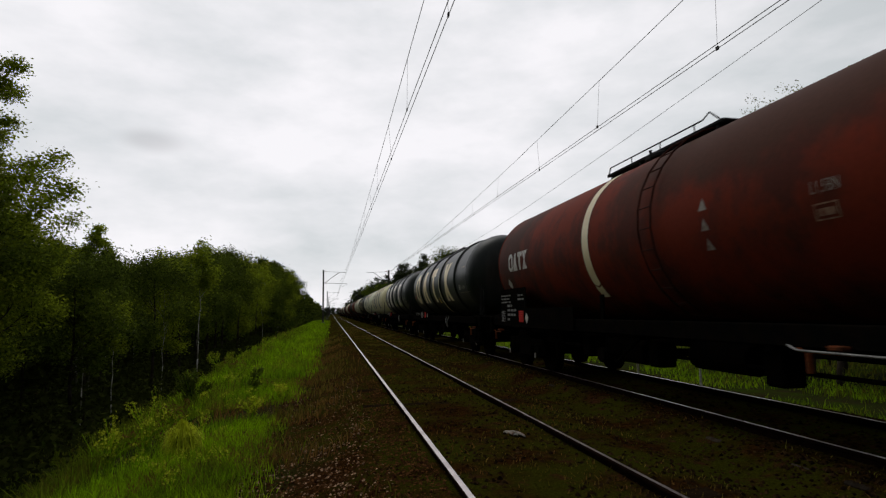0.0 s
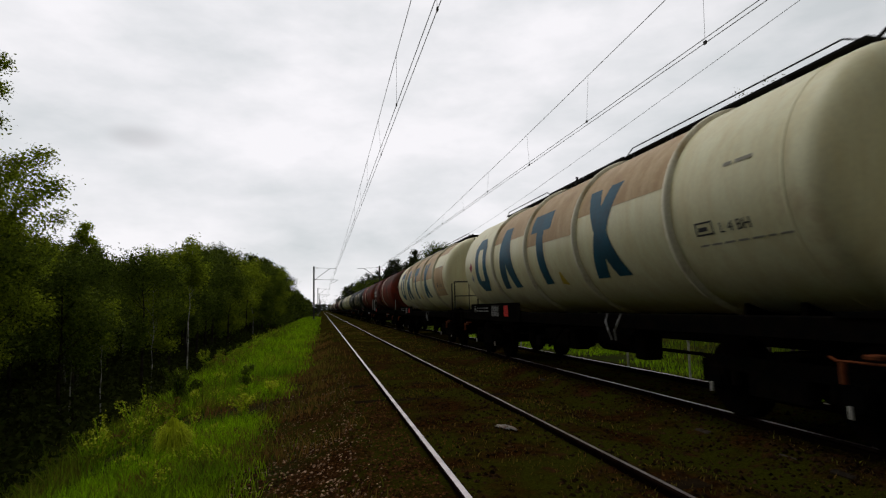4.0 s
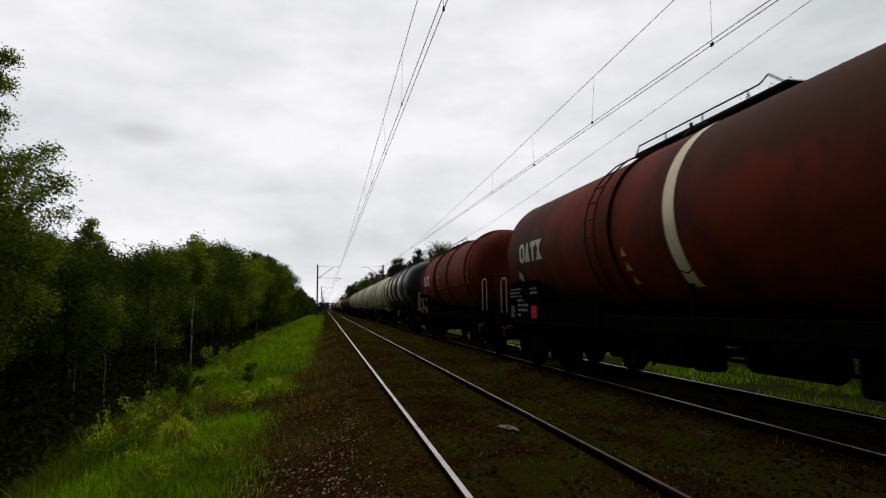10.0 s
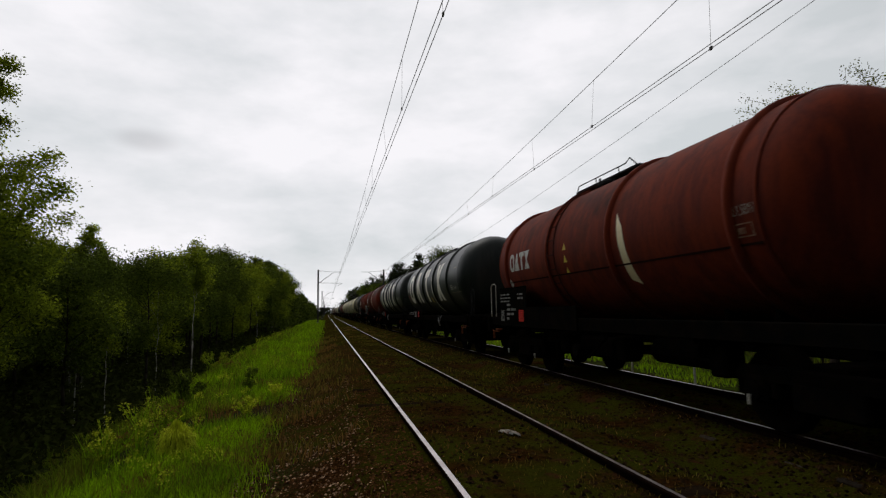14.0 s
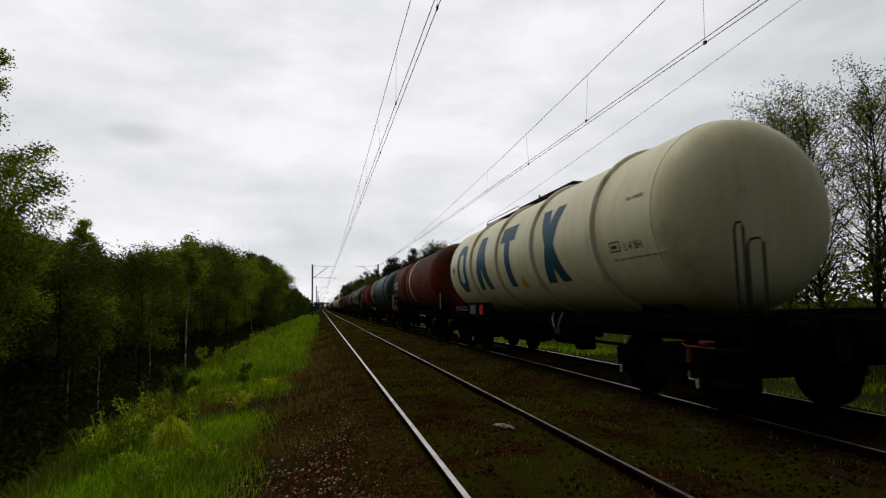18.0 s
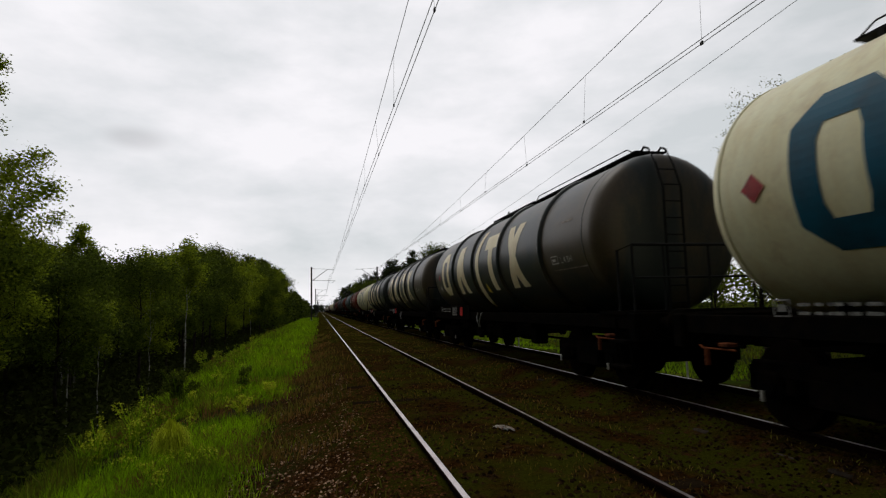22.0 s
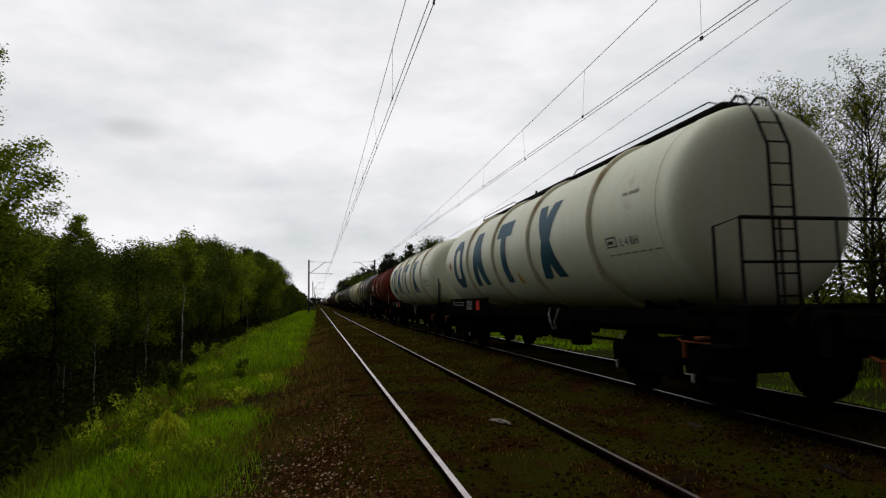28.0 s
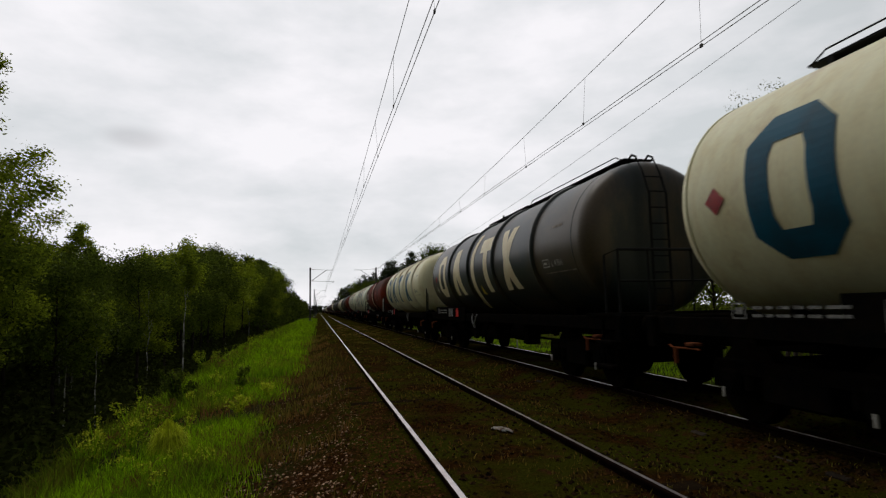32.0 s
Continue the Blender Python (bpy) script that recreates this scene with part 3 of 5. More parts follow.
W, E = "trees of the wood beyond the slope", "trees behind the far track"
KINDS = {
    # seed, height, spread, low, leaves, leaf size, clump, trunk radius
    "alder_a": dict(shape=(1, 9.0, 2.2, 0.34, 9000, 0.08, 0.30, 0.11), bark="bark", leaf="leaf", group=W),
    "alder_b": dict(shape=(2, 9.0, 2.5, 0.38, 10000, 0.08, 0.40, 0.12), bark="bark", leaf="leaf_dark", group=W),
    "alder_c": dict(shape=(3, 9.0, 1.9, 0.42, 8000, 0.08, 0.34, 0.10), bark="bark", leaf="leaf", group=W),
    "birch_a": dict(shape=(4, 9.0, 1.4, 0.45, 4200, 0.075, 0.28, 0.042), bark="birch", leaf="leaf", group=W, more=dict(narrow=1.6)),
    "birch_tip": dict(shape=(14, 9.0, 1.5, 0.25, 6500, 0.06, 0.15, 0.06), bark="birch", leaf="leaf", group=W, more=dict(narrow=0.9, limbs=40, cone=True)),
    "spruce": dict(shape=(15, 9.0, 2.3, 0.15, 5200, 0.11, 0.2, 0.10), bark="bark", leaf="leaf_dark", group=W, more=dict(narrow=0.1, limbs=64, cone=True)),
    "birch_b": dict(shape=(5, 9.0, 1.6, 0.20, 6500, 0.028, 0.11, 0.075), bark="bark", leaf="leaf_fine", group=E, more=dict(narrow=1.8, limbs=52)),
    "aspen": dict(shape=(6, 9.0, 1.9, 0.14, 8000, 0.030, 0.12, 0.08), bark="bark", leaf="leaf_fine", group=E, more=dict(narrow=1.6, limbs=56)),
    "near_leafy": dict(shape=(7, 11.0, 2.1, 0.42, 28000, 0.052, 0.20, 0.12), bark="bark", leaf="leaf", group=W, more=dict(limbs=26)),
    "near_tall": dict(shape=(17, 11.4, 2.15, 0.60, 46000, 0.036, 0.15, 0.12), bark="bark", leaf="leaf", group=W, more=dict(limbs=40)),
    "near_low": dict(shape=(19, 6.9, 2.0, 0.40, 44000, 0.036, 0.16, 0.09), bark="bark", leaf="leaf", group=W, more=dict(limbs=34)),
    "birch_stem": dict(shape=(24, 8.4, 1.2, 0.62, 3400, 0.075, 0.26, 0.052), bark="birch", leaf="leaf", group=W, more=dict(narrow=1.6)),
    "pine": dict(shape=(8, 12.0, 2.2, 0.45, 4200, 0.16, 0.34, 0.16), bark="bark", leaf="needle", group=E),
}


def plant_west():
    rng = np.random.default_rng(21)
    names = ["alder_a", "alder_b", "alder_c", "alder_a", "alder_b", "birch_a"]
    words = {"alder_a": "leafy green alder with a full crown at the wood's edge", "alder_b": "dense alder in the wood, shade painted into its leaves",
             "alder_c": "slender leafy tree with spring foliage in the wood", "birch_a": "thin white-barked birch among the alders"}
    for x0, step in ((-9.6, 3.2), (-12.2, 3.6), (-15.4, 4.4), (-20.0, 5.6)):
        y = 12.0 + rng.random() * 3
        while y < 150:
            x = x0 + rng.normal(0, 0.6)
            rise = np.interp(-x / y, (0.056, 0.117, 0.215, 0.30, 0.375, 0.46, 0.8), (0.90, 0.69, 0.48, 0.25, 0.24, 0.25, 0.35))
            zt = 1.36 - x * rise * rng.uniform(0.84, 1.05)
            # near rows take only the darker leaf copy, painting the wood's shade in
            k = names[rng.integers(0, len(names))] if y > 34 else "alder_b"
            h = min(zt, 15.0) - ground_z(x, y)
            tree(k, x, y, words[k], h / 9.2, rng.uniform(0, 360))
            y += step * rng.uniform(0.75, 1.3) * (1 + y / 120)


plant_west()
tree("near_tall", -9.35, 15.5, "tall tree with fluttering spring leaves close to the slope", 1.0, 40)
tree("near_tall", -11.2, 17.0, "tall leafy tree behind its neighbour", 1.12, 160)
tree("near_low", -8.55, 15.0, "rounded leafy young tree under a taller one", 1.12, 15)
tree("near_low", -9.9, 17.6, "rounded leafy young tree at the wood's edge", 1.15, 120)
tree("near_leafy", -9.4, 11.6, "tall leafy tree with light green leaves", 0.95, 250)
tree("near_leafy", -10.7, 19.6, "leafy tree with thin twigs above the slope", 0.66, 150)
tree("birch_tip", -13.0, 34.6, "pointed birch rising above the wood", 1.15, 10)
tree("birch_tip", -12.7, 35.2, "pointed birch beside a taller one", 1.05, 130)
tree("birch_tip", -13.3, 34.2, "pointed birch beside a taller one", 1.0, 250)
for k, (sx, sy, top) in enumerate(((-10.6, 92, 10.2), (-10.2, 104, 10.9), (-10.9, 118, 11.6), (-10.3, 131, 11.3), (-11.0, 147, 12.2), (-12.4, 71, 8.9), (-13.2, 63, 8.6))):
    tree("spruce", sx, sy, "pointed dark conifer rising out of the wood", (top - ground_z(sx, sy)) / 8.7, 50 * k)
tree("birch_stem", -7.65, 36.0, "white birch with a bare stem before the dark wood", 1.0, 200)
tree("birch_stem", -8.1, 23.8, "thin pale birch stem at the wood's edge", 0.55, 70)
tree("birch_stem", -9.1, 23.6, "thin leaning birch stem at the wood's edge", 0.66, 20, None, 3)


def far_wood(name, rng, n, x0, x1, y0, y1, top, size, material, label, low=0.0):
    """Crowns too far or too deep to count, as one mass of leaves."""
    y = y0 + (y1 - y0) * rng.random(n // 120) ** 1.3
    x = x0 + (x1 - x0) * rng.random(n // 120)
    h = top(x, y) * rng.uniform(0.72, 1.0, len(x))
    base = np.interp(x, PX, PZ)
    c = []
    for k in range(14):
        u = low + (1 - low) * rng.random(len(x))
        rad = 1.5 * np.sqrt(np.clip(1.05 - u, 0.03, 1))
        a = rng.uniform(0, 6.28, len(x))
        c.append(np.stack([x + rad * np.cos(a), y + rad * np.sin(a), base + u * (h - base)], 1))
    v, f = leaf_cloud(rng, np.concatenate(c), 0.35, n, size)
    return tagged(raw(name, v, f, material), label, "wood", kind="stuff")


def plant_far():
    rng = np.random.default_rng(77)
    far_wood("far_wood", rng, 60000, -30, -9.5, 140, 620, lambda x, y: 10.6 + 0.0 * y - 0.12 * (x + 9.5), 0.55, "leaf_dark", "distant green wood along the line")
    # wood_depths and undergrowth carry the wood's inner shade in their leaf colour
    far_wood("wood_depths", rng, 60000, -30, -15, 4, 150, lambda x, y: 2.4 + 0.06 * (y - 25) - 0.10 * (x + 15), 0.28, "shade_leaf", "dense leaves deep in the wood, shade painted into their colour")
    far_wood("undergrowth", rng, 40000, -12.5, -6.4, 4, 110, lambda x, y: -1.9 - 0.10 * (x + 7.4) + 0.0 * y, 0.10, "shade_leaf", "low undergrowth at the wood's edge, shade painted into its leaves")
    far_wood("far_wood", rng, 40000, 12.5, 30, 150, 620, lambda x, y: 9.5 + 0.004 * y + 0.0 * x, 0.5, "needle", "distant dark pine wood along the line")
    far_wood("hedge", rng, 30000, 17.5, 26, 2, 60, lambda x, y: 3.3 + 0.0 * x, 0.11, "leaf_dark", "low dark hedge of saplings behind the far track")
    # two unseen woods added behind the viewer to block light from the sides
    far_wood("wood_behind", rng, 60000, -26, -8.5, -140, 9, lambda x, y: 12.5 + 0.0 * x, 0.42, "leaf_dark", "tall leafy wood added unseen behind the viewer to block light")
    far_wood("wood_behind", rng, 40000, 13, 30, -140, 3, lambda x, y: 11.5 + 0.0 * x, 0.42, "leaf_dark", "tall leafy wood added unseen behind the viewer to block light")
    far_wood("far_wood", rng, 12000, -60, 60, 640, 760, lambda x, y: 8.0 + 0.0 * x, 0.9, "needle", "hazy tree line where the tracks vanish")


plant_far()


def plant_east():
    rng = np.random.default_rng(5)
    spots = ((13.4, 14.3, 0.98, "aspen"), (12.9, 12.7, 0.95, "aspen"), (13.9, 15.6, 0.97, "birch_b"), (13.0, 13.6, 0.98, "birch_b"), (14.3, 12.0, 1.02, "aspen"), (15.0, 14.4, 1.0, "aspen"), (16.5, 16.5, 1.0, "birch_b"), (14.0, 9.8, 1.0, "aspen"), (16.0, 11.0, 1.05, "birch_b"),
             (18.5, 13.0, 1.1, "aspen"), (18.0, 18.5, 1.0, "birch_b"), (15.2, 7.6, 0.95, "aspen"), (17.5, 8.2, 1.05, "birch_b"), (20.0, 16.0, 1.1, "aspen"), (17.0, 22.0, 0.9, "aspen"), (19.5, 25.0, 0.95, "birch_b"),
             (15.8, 12.9, 1.0, "aspen"), (17.2, 14.6, 1.05, "birch_b"), (16.8, 9.4, 1.05, "aspen"), (19.0, 10.5, 1.15, "aspen"), (21.0, 20.0, 1.0, "birch_b"), (18.2, 6.4, 1.0, "aspen"), (20.5, 29.0, 0.95, "aspen"))
    for x, y, s, k in spots:
        tree(k, x, y, "thin-stemmed young tree with sparse spring leaves" if k == "aspen" else "slender bare-twigged birch with small leaves", s * 0.93, rng.uniform(0, 360))
    y = 68.0
    while y < 330:
        x = 15 + rng.normal(0, 1.5)
        k = "pine" if rng.random() < 0.6 else "alder_b"
        zt = (8.6 if k == "pine" else 7.2) + 0.012 * y + rng.normal(0, 0.7)
        tree(k, x, y, "dark pine in the wood beyond the far track" if k == "pine" else "leafy tree in the wood beyond the far track", (zt + 0.5) / (12 if k == "pine" else 9), rng.uniform(0, 360))
        y += 3.2 + y * 0.02


plant_east()

# ---- grass, weeds and stones ----


def blades(rng, x, y, h, w, bend=0.35):
    """Grass blades as thin bent triangles rooted in the ground."""
    n = len(x)
    z = np.array([ground_z(a, b) for a, b in zip(x, y)]) - 0.02
    a = rng.uniform(0, 2 * math.pi, n)
    lx, ly = rng.normal(0, bend, n) * h, rng.normal(0, bend, n) * h
    base = np.stack([x, y, z], 1)
    off = np.stack([np.cos(a) * w, np.sin(a) * w, np.zeros(n)], 1)
    mid = base + np.stack([lx * 0.35, ly * 0.35, h * 0.6], 1)
    tip = base + np.stack([lx, ly, h], 1)
    v = np.stack([base - off, base + off, mid + off * 0.7, tip, mid - off * 0.7], 1).reshape(-1, 3)
    k = np.arange(n) * 5
    f = np.concatenate([np.stack([k, k + 1, k + 2, k + 4], 1), np.stack([k + 4, k + 2, k + 3, k + 3], 1)])
    quads = [tuple(q) for q in f[:n].tolist()] + [tuple(q[:3]) for q in f[n:].tolist()]
    return v, quads


def patchy(rng, n, x0, x1, y0, y1, power=1.6, cut=-0.15, freq=0.5):
    """Random spots, thicker near y0, left out where a slow noise runs low."""
    x = rng.uniform(x0, x1, n)
    y = y0 + (y1 - y0) * rng.random(n) ** power
    keep = np.array([noise.noise(Vector((a * freq, b * freq, 1.7))) > cut for a, b in zip(x, y)])
    return x[keep], y[keep]


def sow():
    rng = np.random.default_rng(3)

    def field(name, n, x0, x1, y0, y1, h, w, material, label, power=1.6, cut=-0.2, freq=0.5, bend=0.35):
        x, y = patchy(rng, n, x0, x1, y0, y1, power, cut, freq)
        x = x + rng.normal(0, 0.22, len(x))
        hh = h * rng.uniform(0.45, 1.25, len(x)) * (1 + 0.35 * np.clip((-x - 1.5) / 2.0, -0.6, 1))
        ww = w * (1 + y / 14)
        v, f = blades(rng, x, y, hh, ww, bend)
        return tagged(raw(name, v, f, material), label, "grass", kind="stuff")

    field("grass", 52000, -3.4, -0.95, 4.6, 26, 0.19, 0.0032, "grass", "lush green grass on the crest of the embankment", 1.5, -0.28)
    field("grass", 34000, -6.0, -0.6, 16, 130, 0.34, 0.006, "grass", "green grass strip running beside the track", 1.4, -0.6)
    field("grass", 34000, -8.0, -2.4, 3.0, 70, 0.34, 0.006, "meadow", "rank dark grass on the embankment slope", 1.5, -0.3)
    field("grass", 16000, -3.4, -1.0, 2.6, 6.5, 0.15, 0.0032, "meadow", "short dark grass in front of the crest", 1.1, -0.3)
    field("weeds", 18000, -2.0, 0.25, 3.0, 40, 0.19, 0.005, "grass_dry", "dry brown weeds along the ballast edge", 1.5, -0.05, 0.9)
    field("weeds", 5000, -2.3, -0.7, 3.4, 9, 0.16, 0.004, "grass_dry", "reddish dry weeds at the edge of the gravel", 1.2, 0.0, 0.9)
    field("weeds", 16000, 0.9, 4.8, 3.5, 60, 0.07, 0.006, "grass_dry", "low sparse weeds between the rails", 1.5, 0.02, 0.8)
    field("moss", 60000, 0.2, 4.9, 3.5, 90, 0.035, 0.007, "moss", "thin olive moss and grass between the tracks", 1.4, -0.06, 0.6)
    field("moss", 16000, -0.9, 1.0, 3.0, 40, 0.03, 0.008, "moss", "olive moss creeping over the ballast", 1.5, 0.12, 0.8)
    field("grass", 14000, -6.0, -0.7, -14, 3.2, 0.26, 0.006, "grass", "green grass on the embankment beside the viewer", 1.0)
    field("grass", 16000, 8.4, 13, 5.0, 60, 0.22, 0.006, "grass", "bright green grass on the verge beyond the far track", 1.5, 0.0)
    field("grass", 24000, 11, 22, 3.0, 90, 0.32, 0.008, "meadow", "grass beyond the far track, shade put into its darker colour", 1.5, -0.5)


def herb(name, x, y, h, spread, n, size, material, label, stems=14, seed=1):
    """A leafy herb: thin stems with small leaves round them."""
    rng = np.random.default_rng(seed)
    root = tagged(new(name), label, "plant", group="plants on the slope")
    root.location = (x, y, ground_z(x, y) - 0.02)
    bm = bmesh.new()
    tips = []
    for k in range(stems):
        a, r = rng.uniform(0, 6.28), spread * rng.uniform(0.2, 1)
        top = Vector((r * math.cos(a), r * math.sin(a), h * rng.uniform(0.6, 1.05)))
        mid = Vector((top.x * 0.35, top.y * 0.35, top.z * 0.6))
        path_rod(bm, [(0.15 * top.x, 0.15 * top.y, 0), mid, top], 0.005, 4)
        for u in (0.35, 0.5, 0.65, 0.8, 0.9, 1.0):
            tips.append(tuple(mid.lerp(top, u) if u > 0.5 else mid * (u * 2)))
    part("stem_tuft", bm, "grass", root)
    v, f = leaf_cloud(rng, np.array(tips), size * 1.3, n, size)
    raw("leaves", v, f, material, root)
    return root


sow()


def grass_tuft(x, y, h, spread, n, label, seed):
    """A clump of long blades that arch outward and hang."""
    rng = np.random.default_rng(seed)
    a, r = rng.uniform(0, 6.283, n), spread * rng.uniform(0.15, 1.25, n)
    hh = h * rng.uniform(0.4, 1.15, n) * (1 - 0.3 * np.minimum(1, r / spread))
    d = np.stack([np.cos(a), np.sin(a), np.zeros(n)], 1)
    side = np.stack([-np.sin(a), np.cos(a), np.zeros(n)], 1) * 0.006
    up = np.array([0, 0, 1.0])
    p0 = d * (0.15 * r)[:, None]
    p1 = d * (0.45 * r)[:, None] + up * (0.75 * hh)[:, None]
    p2 = d * (0.85 * r)[:, None] + up * hh[:, None]
    p3 = d * (1.25 * r)[:, None] + up * (hh * rng.uniform(0.15, 0.95, n))[:, None]
    v = np.stack([p0 - side, p0 + side, p1 - side, p1 + side, p2 - side * 0.8, p2 + side * 0.8, p3], 1).reshape(-1, 3)
    k = np.arange(n) * 7
    f = [q for s in (0, 2) for q in np.stack([k + s, k + s + 1, k + s + 3, k + s + 2], 1).tolist()] + np.stack([k + 4, k + 5, k + 6], 1).tolist()
    ob = tagged(raw("grass_tuft", v, f, "weed"), label, "plant", group="plants on the slope")
    ob.location = (x, y, ground_z(x, y) - 0.02)


grass_tuft(-1.88, 8.1, 0.50, 0.21, 1100, "pale green tuft of long arching grass", 4)
herb("shrub", -2.95, 13.2, 0.85, 0.42, 2400, 0.026, "leaf_dark", "small dark leafy shrub on the crest", 20, 5)
herb("shrub", -3.5, 20.0, 0.95, 0.8, 1800, 0.022, "leaf", "light green bush on the crest", 22, 6)
herb("weed_clump", -1.35, 10.6, 0.40, 0.25, 500, 0.02, "weed", "broad-leaved weed beside the ballast", 14, 7)
herb("weed_clump", -1.0, 12.4, 0.38, 0.22, 400, 0.02, "weed", "broad-leaved weed beside the ballast", 12, 8)
herb("tall_weed", -1.65, 13.2, 0.65, 0.16, 420, 0.03, "leaf_dark", "dark upright weed in the grass", 6, 9)


def sow_herbs():
    rng = np.random.default_rng(12)
    for k in range(80):
        y = 8.5 + 48 * rng.random() ** 1.4
        x = -2.7 + rng.normal(0, 0.45) - 0.9 * min(1.0, max(0.0, (y - 8) / 25))
        herb("crest_weed", x, y, rng.uniform(0.35, 0.85), rng.uniform(0.12, 0.35), 260, 0.017, ("weed", "leaf", "leaf", "grass_dry")[k % 4], "wild herb with small leaves on the slope", 8, 100 + k)

    for k in range(46):
        y = 6.0 + 18 * rng.random() ** 1.3
        x = -1.7 + rng.normal(0, 0.5) - 0.5 * min(1.0, max(0.0, (y - 8) / 25))
        herb("flowering_weed", x, y, rng.uniform(0.18, 0.4), rng.uniform(0.08, 0.2), 110, 0.013, ("weed", "weed", "grass_dry")[k % 3], "small pale-leaved weed in the grass", 6, 300 + k)


sow_herbs()


def stones():
    rng = np.random.default_rng(9)
    octa = np.array([(1, 0, 0), (0, 1, 0), (-1, 0, 0), (0, -1, 0), (0, 0, 1), (0, 0, -0.6)], float)
    tri = np.array([(0, 1, 4), (1, 2, 4), (2, 3, 4), (3, 0, 4), (1, 0, 5), (2, 1, 5), (3, 2, 5), (0, 3, 5)])

    def heap(name, n, x0, x1, y0, y1, size, label, material, power=1.8):
        x = rng.uniform(x0, x1, n)
        y = y0 + (y1 - y0) * rng.random(n) ** power
        keep = np.array([noise.noise(Vector((a * 0.9, b * 0.9, 5.2))) > -0.6 for a, b in zip(x, y)])
        x, y = x[keep], y[keep]
        z = np.array([ground_z(a, b) for a, b in zip(x, y)])
        s = size * rng.uniform(0.5, 1.5, len(x))
        v = octa[None] * (s[:, None, None] * rng.uniform(0.6, 1.2, (len(x), 6, 3))) * np.array([1, 1, 0.7])
        a = rng.uniform(0, 6.28, len(x))
        c, sn = np.cos(a)[:, None], np.sin(a)[:, None]
        v = np.stack([v[..., 0] * c - v[..., 1] * sn, v[..., 0] * sn + v[..., 1] * c, v[..., 2]], -1) + np.stack([x, y, z], 1)[:, None, :]
        f = (tri[None] + (np.arange(len(x)) * 6)[:, None, None]).reshape(-1, 3)
        tagged(raw(name, v.reshape(-1, 3), f, material), label, "stones", kind="stuff")

    heap("ballast_stones", 24000, -0.95, 0.95, 3.0, 26, 0.016, "loose reddish ballast stones beside the rail", "stone")
    heap("ballast_stones", 6000, -0.95, 0.95, -10, 3, 0.028, "loose reddish ballast stones beside the rail", "stone", 1.0)
    heap("ballast_stones", 1700, -1.15, 0.55, 3.0, 14, 0.013, "pale chipped stones strewn along the ballast edge", "stone_pale", 1.5)
    heap("ballast_stones", 900, -1.0, 0.35, 3.0, 8, 0.019, "larger pale stones scattered on the ballast", "stone_pale", 1.3)
    heap("ballast_stones", 7000, 1.1, 4.9, 3.0, 26, 0.024, "ballast stones between the rails, shade put into their dark colour", "stone_dark")
    heap("ballast_stones", 4000, 4.3, 7.3, 4.0, 30, 0.03, "ballast stones under the far track, shade put into their dark colour", "stone_dark")


stones()


def lay_sleepers(base, n, material, sunk):
    bm = bmesh.new()
    box(bm, -1.28, 1.28, -0.125, 0.125, -0.30, -0.078, 0.02)
    me = bpy.data.meshes.new("sleeper")
    bm.to_mesh(me)
    bm.free()
    me.materials.append(M[material])
    for k in range(n):
        o = new("sleeper", me)
        o.parent = base
        o.matrix_basis = pose(0.02 * math.sin(k * 2.3), -2.0 + 0.62 * k, -sunk - 0.014 * math.sin(k * 1.7), 0, 0, 0.6 * math.sin(k * 3.1))


lay_sleepers(track_a, 150, "sleeper", 0.028)
lay_sleepers(track_b, 150, "sleeper_concrete", 0.068)


def small_things():
    rng = random.Random(31)
    scrap = tagged(new("wood_scrap"), "splintered pale board lying between the rails", "wood scrap")
    scrap.matrix_basis = pose(2.10, 6.45, ground_z(2.1, 6.45) + 0.012, 0, 0, -62)
    for k in range(9):
        a, r = rng.uniform(-0.5, 0.5), rng.uniform(-0.045, 0.045)
        n = rng.uniform(0.05, 0.11)
        c = rng.uniform(-0.10, 0.10)
        bm = bmesh.new()
        path_rod(bm, [(c - n, r - a * n, 0.004), (c, r, 0.016), (c + n, r + a * n, 0.006)], rng.uniform(0.007, 0.014), 4)
        part("splinter", bm, "dim_mark" if k % 3 else "concrete", scrap)
    for x, y, h in ((8.7, 15.2, 0.95), (9.3, 13.2, 1.0), (8.6, 24.0, 0.9)):
        post = tagged(new("marker_post"), "short weathered white marker post in the grass", "post", group="marker posts")
        post.location = (x, y, ground_z(x, y) - 0.05)
        bm = bmesh.new()
        box(bm, -0.022, 0.022, -0.022, 0.022, 0, h, 0.005)
        part("shaft", bm, "white_mark", post)
        bm = bmesh.new()
        box(bm, -0.03, 0.03, -0.03, 0.03, h, h + 0.025, 0.006)
        part("cap", bm, "concrete", post)


small_things()

# ---- the train: bogie tank wagons ----
ZT, RT = 2.53, 1.355             # tank axis height and radius


def tank_mesh(half, dish=0.62, bulge=0.62):
    bm = bmesh.new()
    prof = [(-half + dish - dish * math.sin(a), max(0.02, RT * (math.cos(a) ** bulge if i < 12 else 0))) for i, a in enumerate(math.pi / 2 * k / 12 for k in range(13))]
    prof = prof[::-1]
    body = [(-half + dish + (2 * half - 2 * dish) * k / 6, RT) for k in range(1, 6)]
    prof = prof + body + [(-y, r) for y, r in reversed(prof)]
    lathe(bm, prof, 56)
    bmesh.ops.translate(bm, vec=(0, 0, ZT), verts=bm.verts)
    return bm


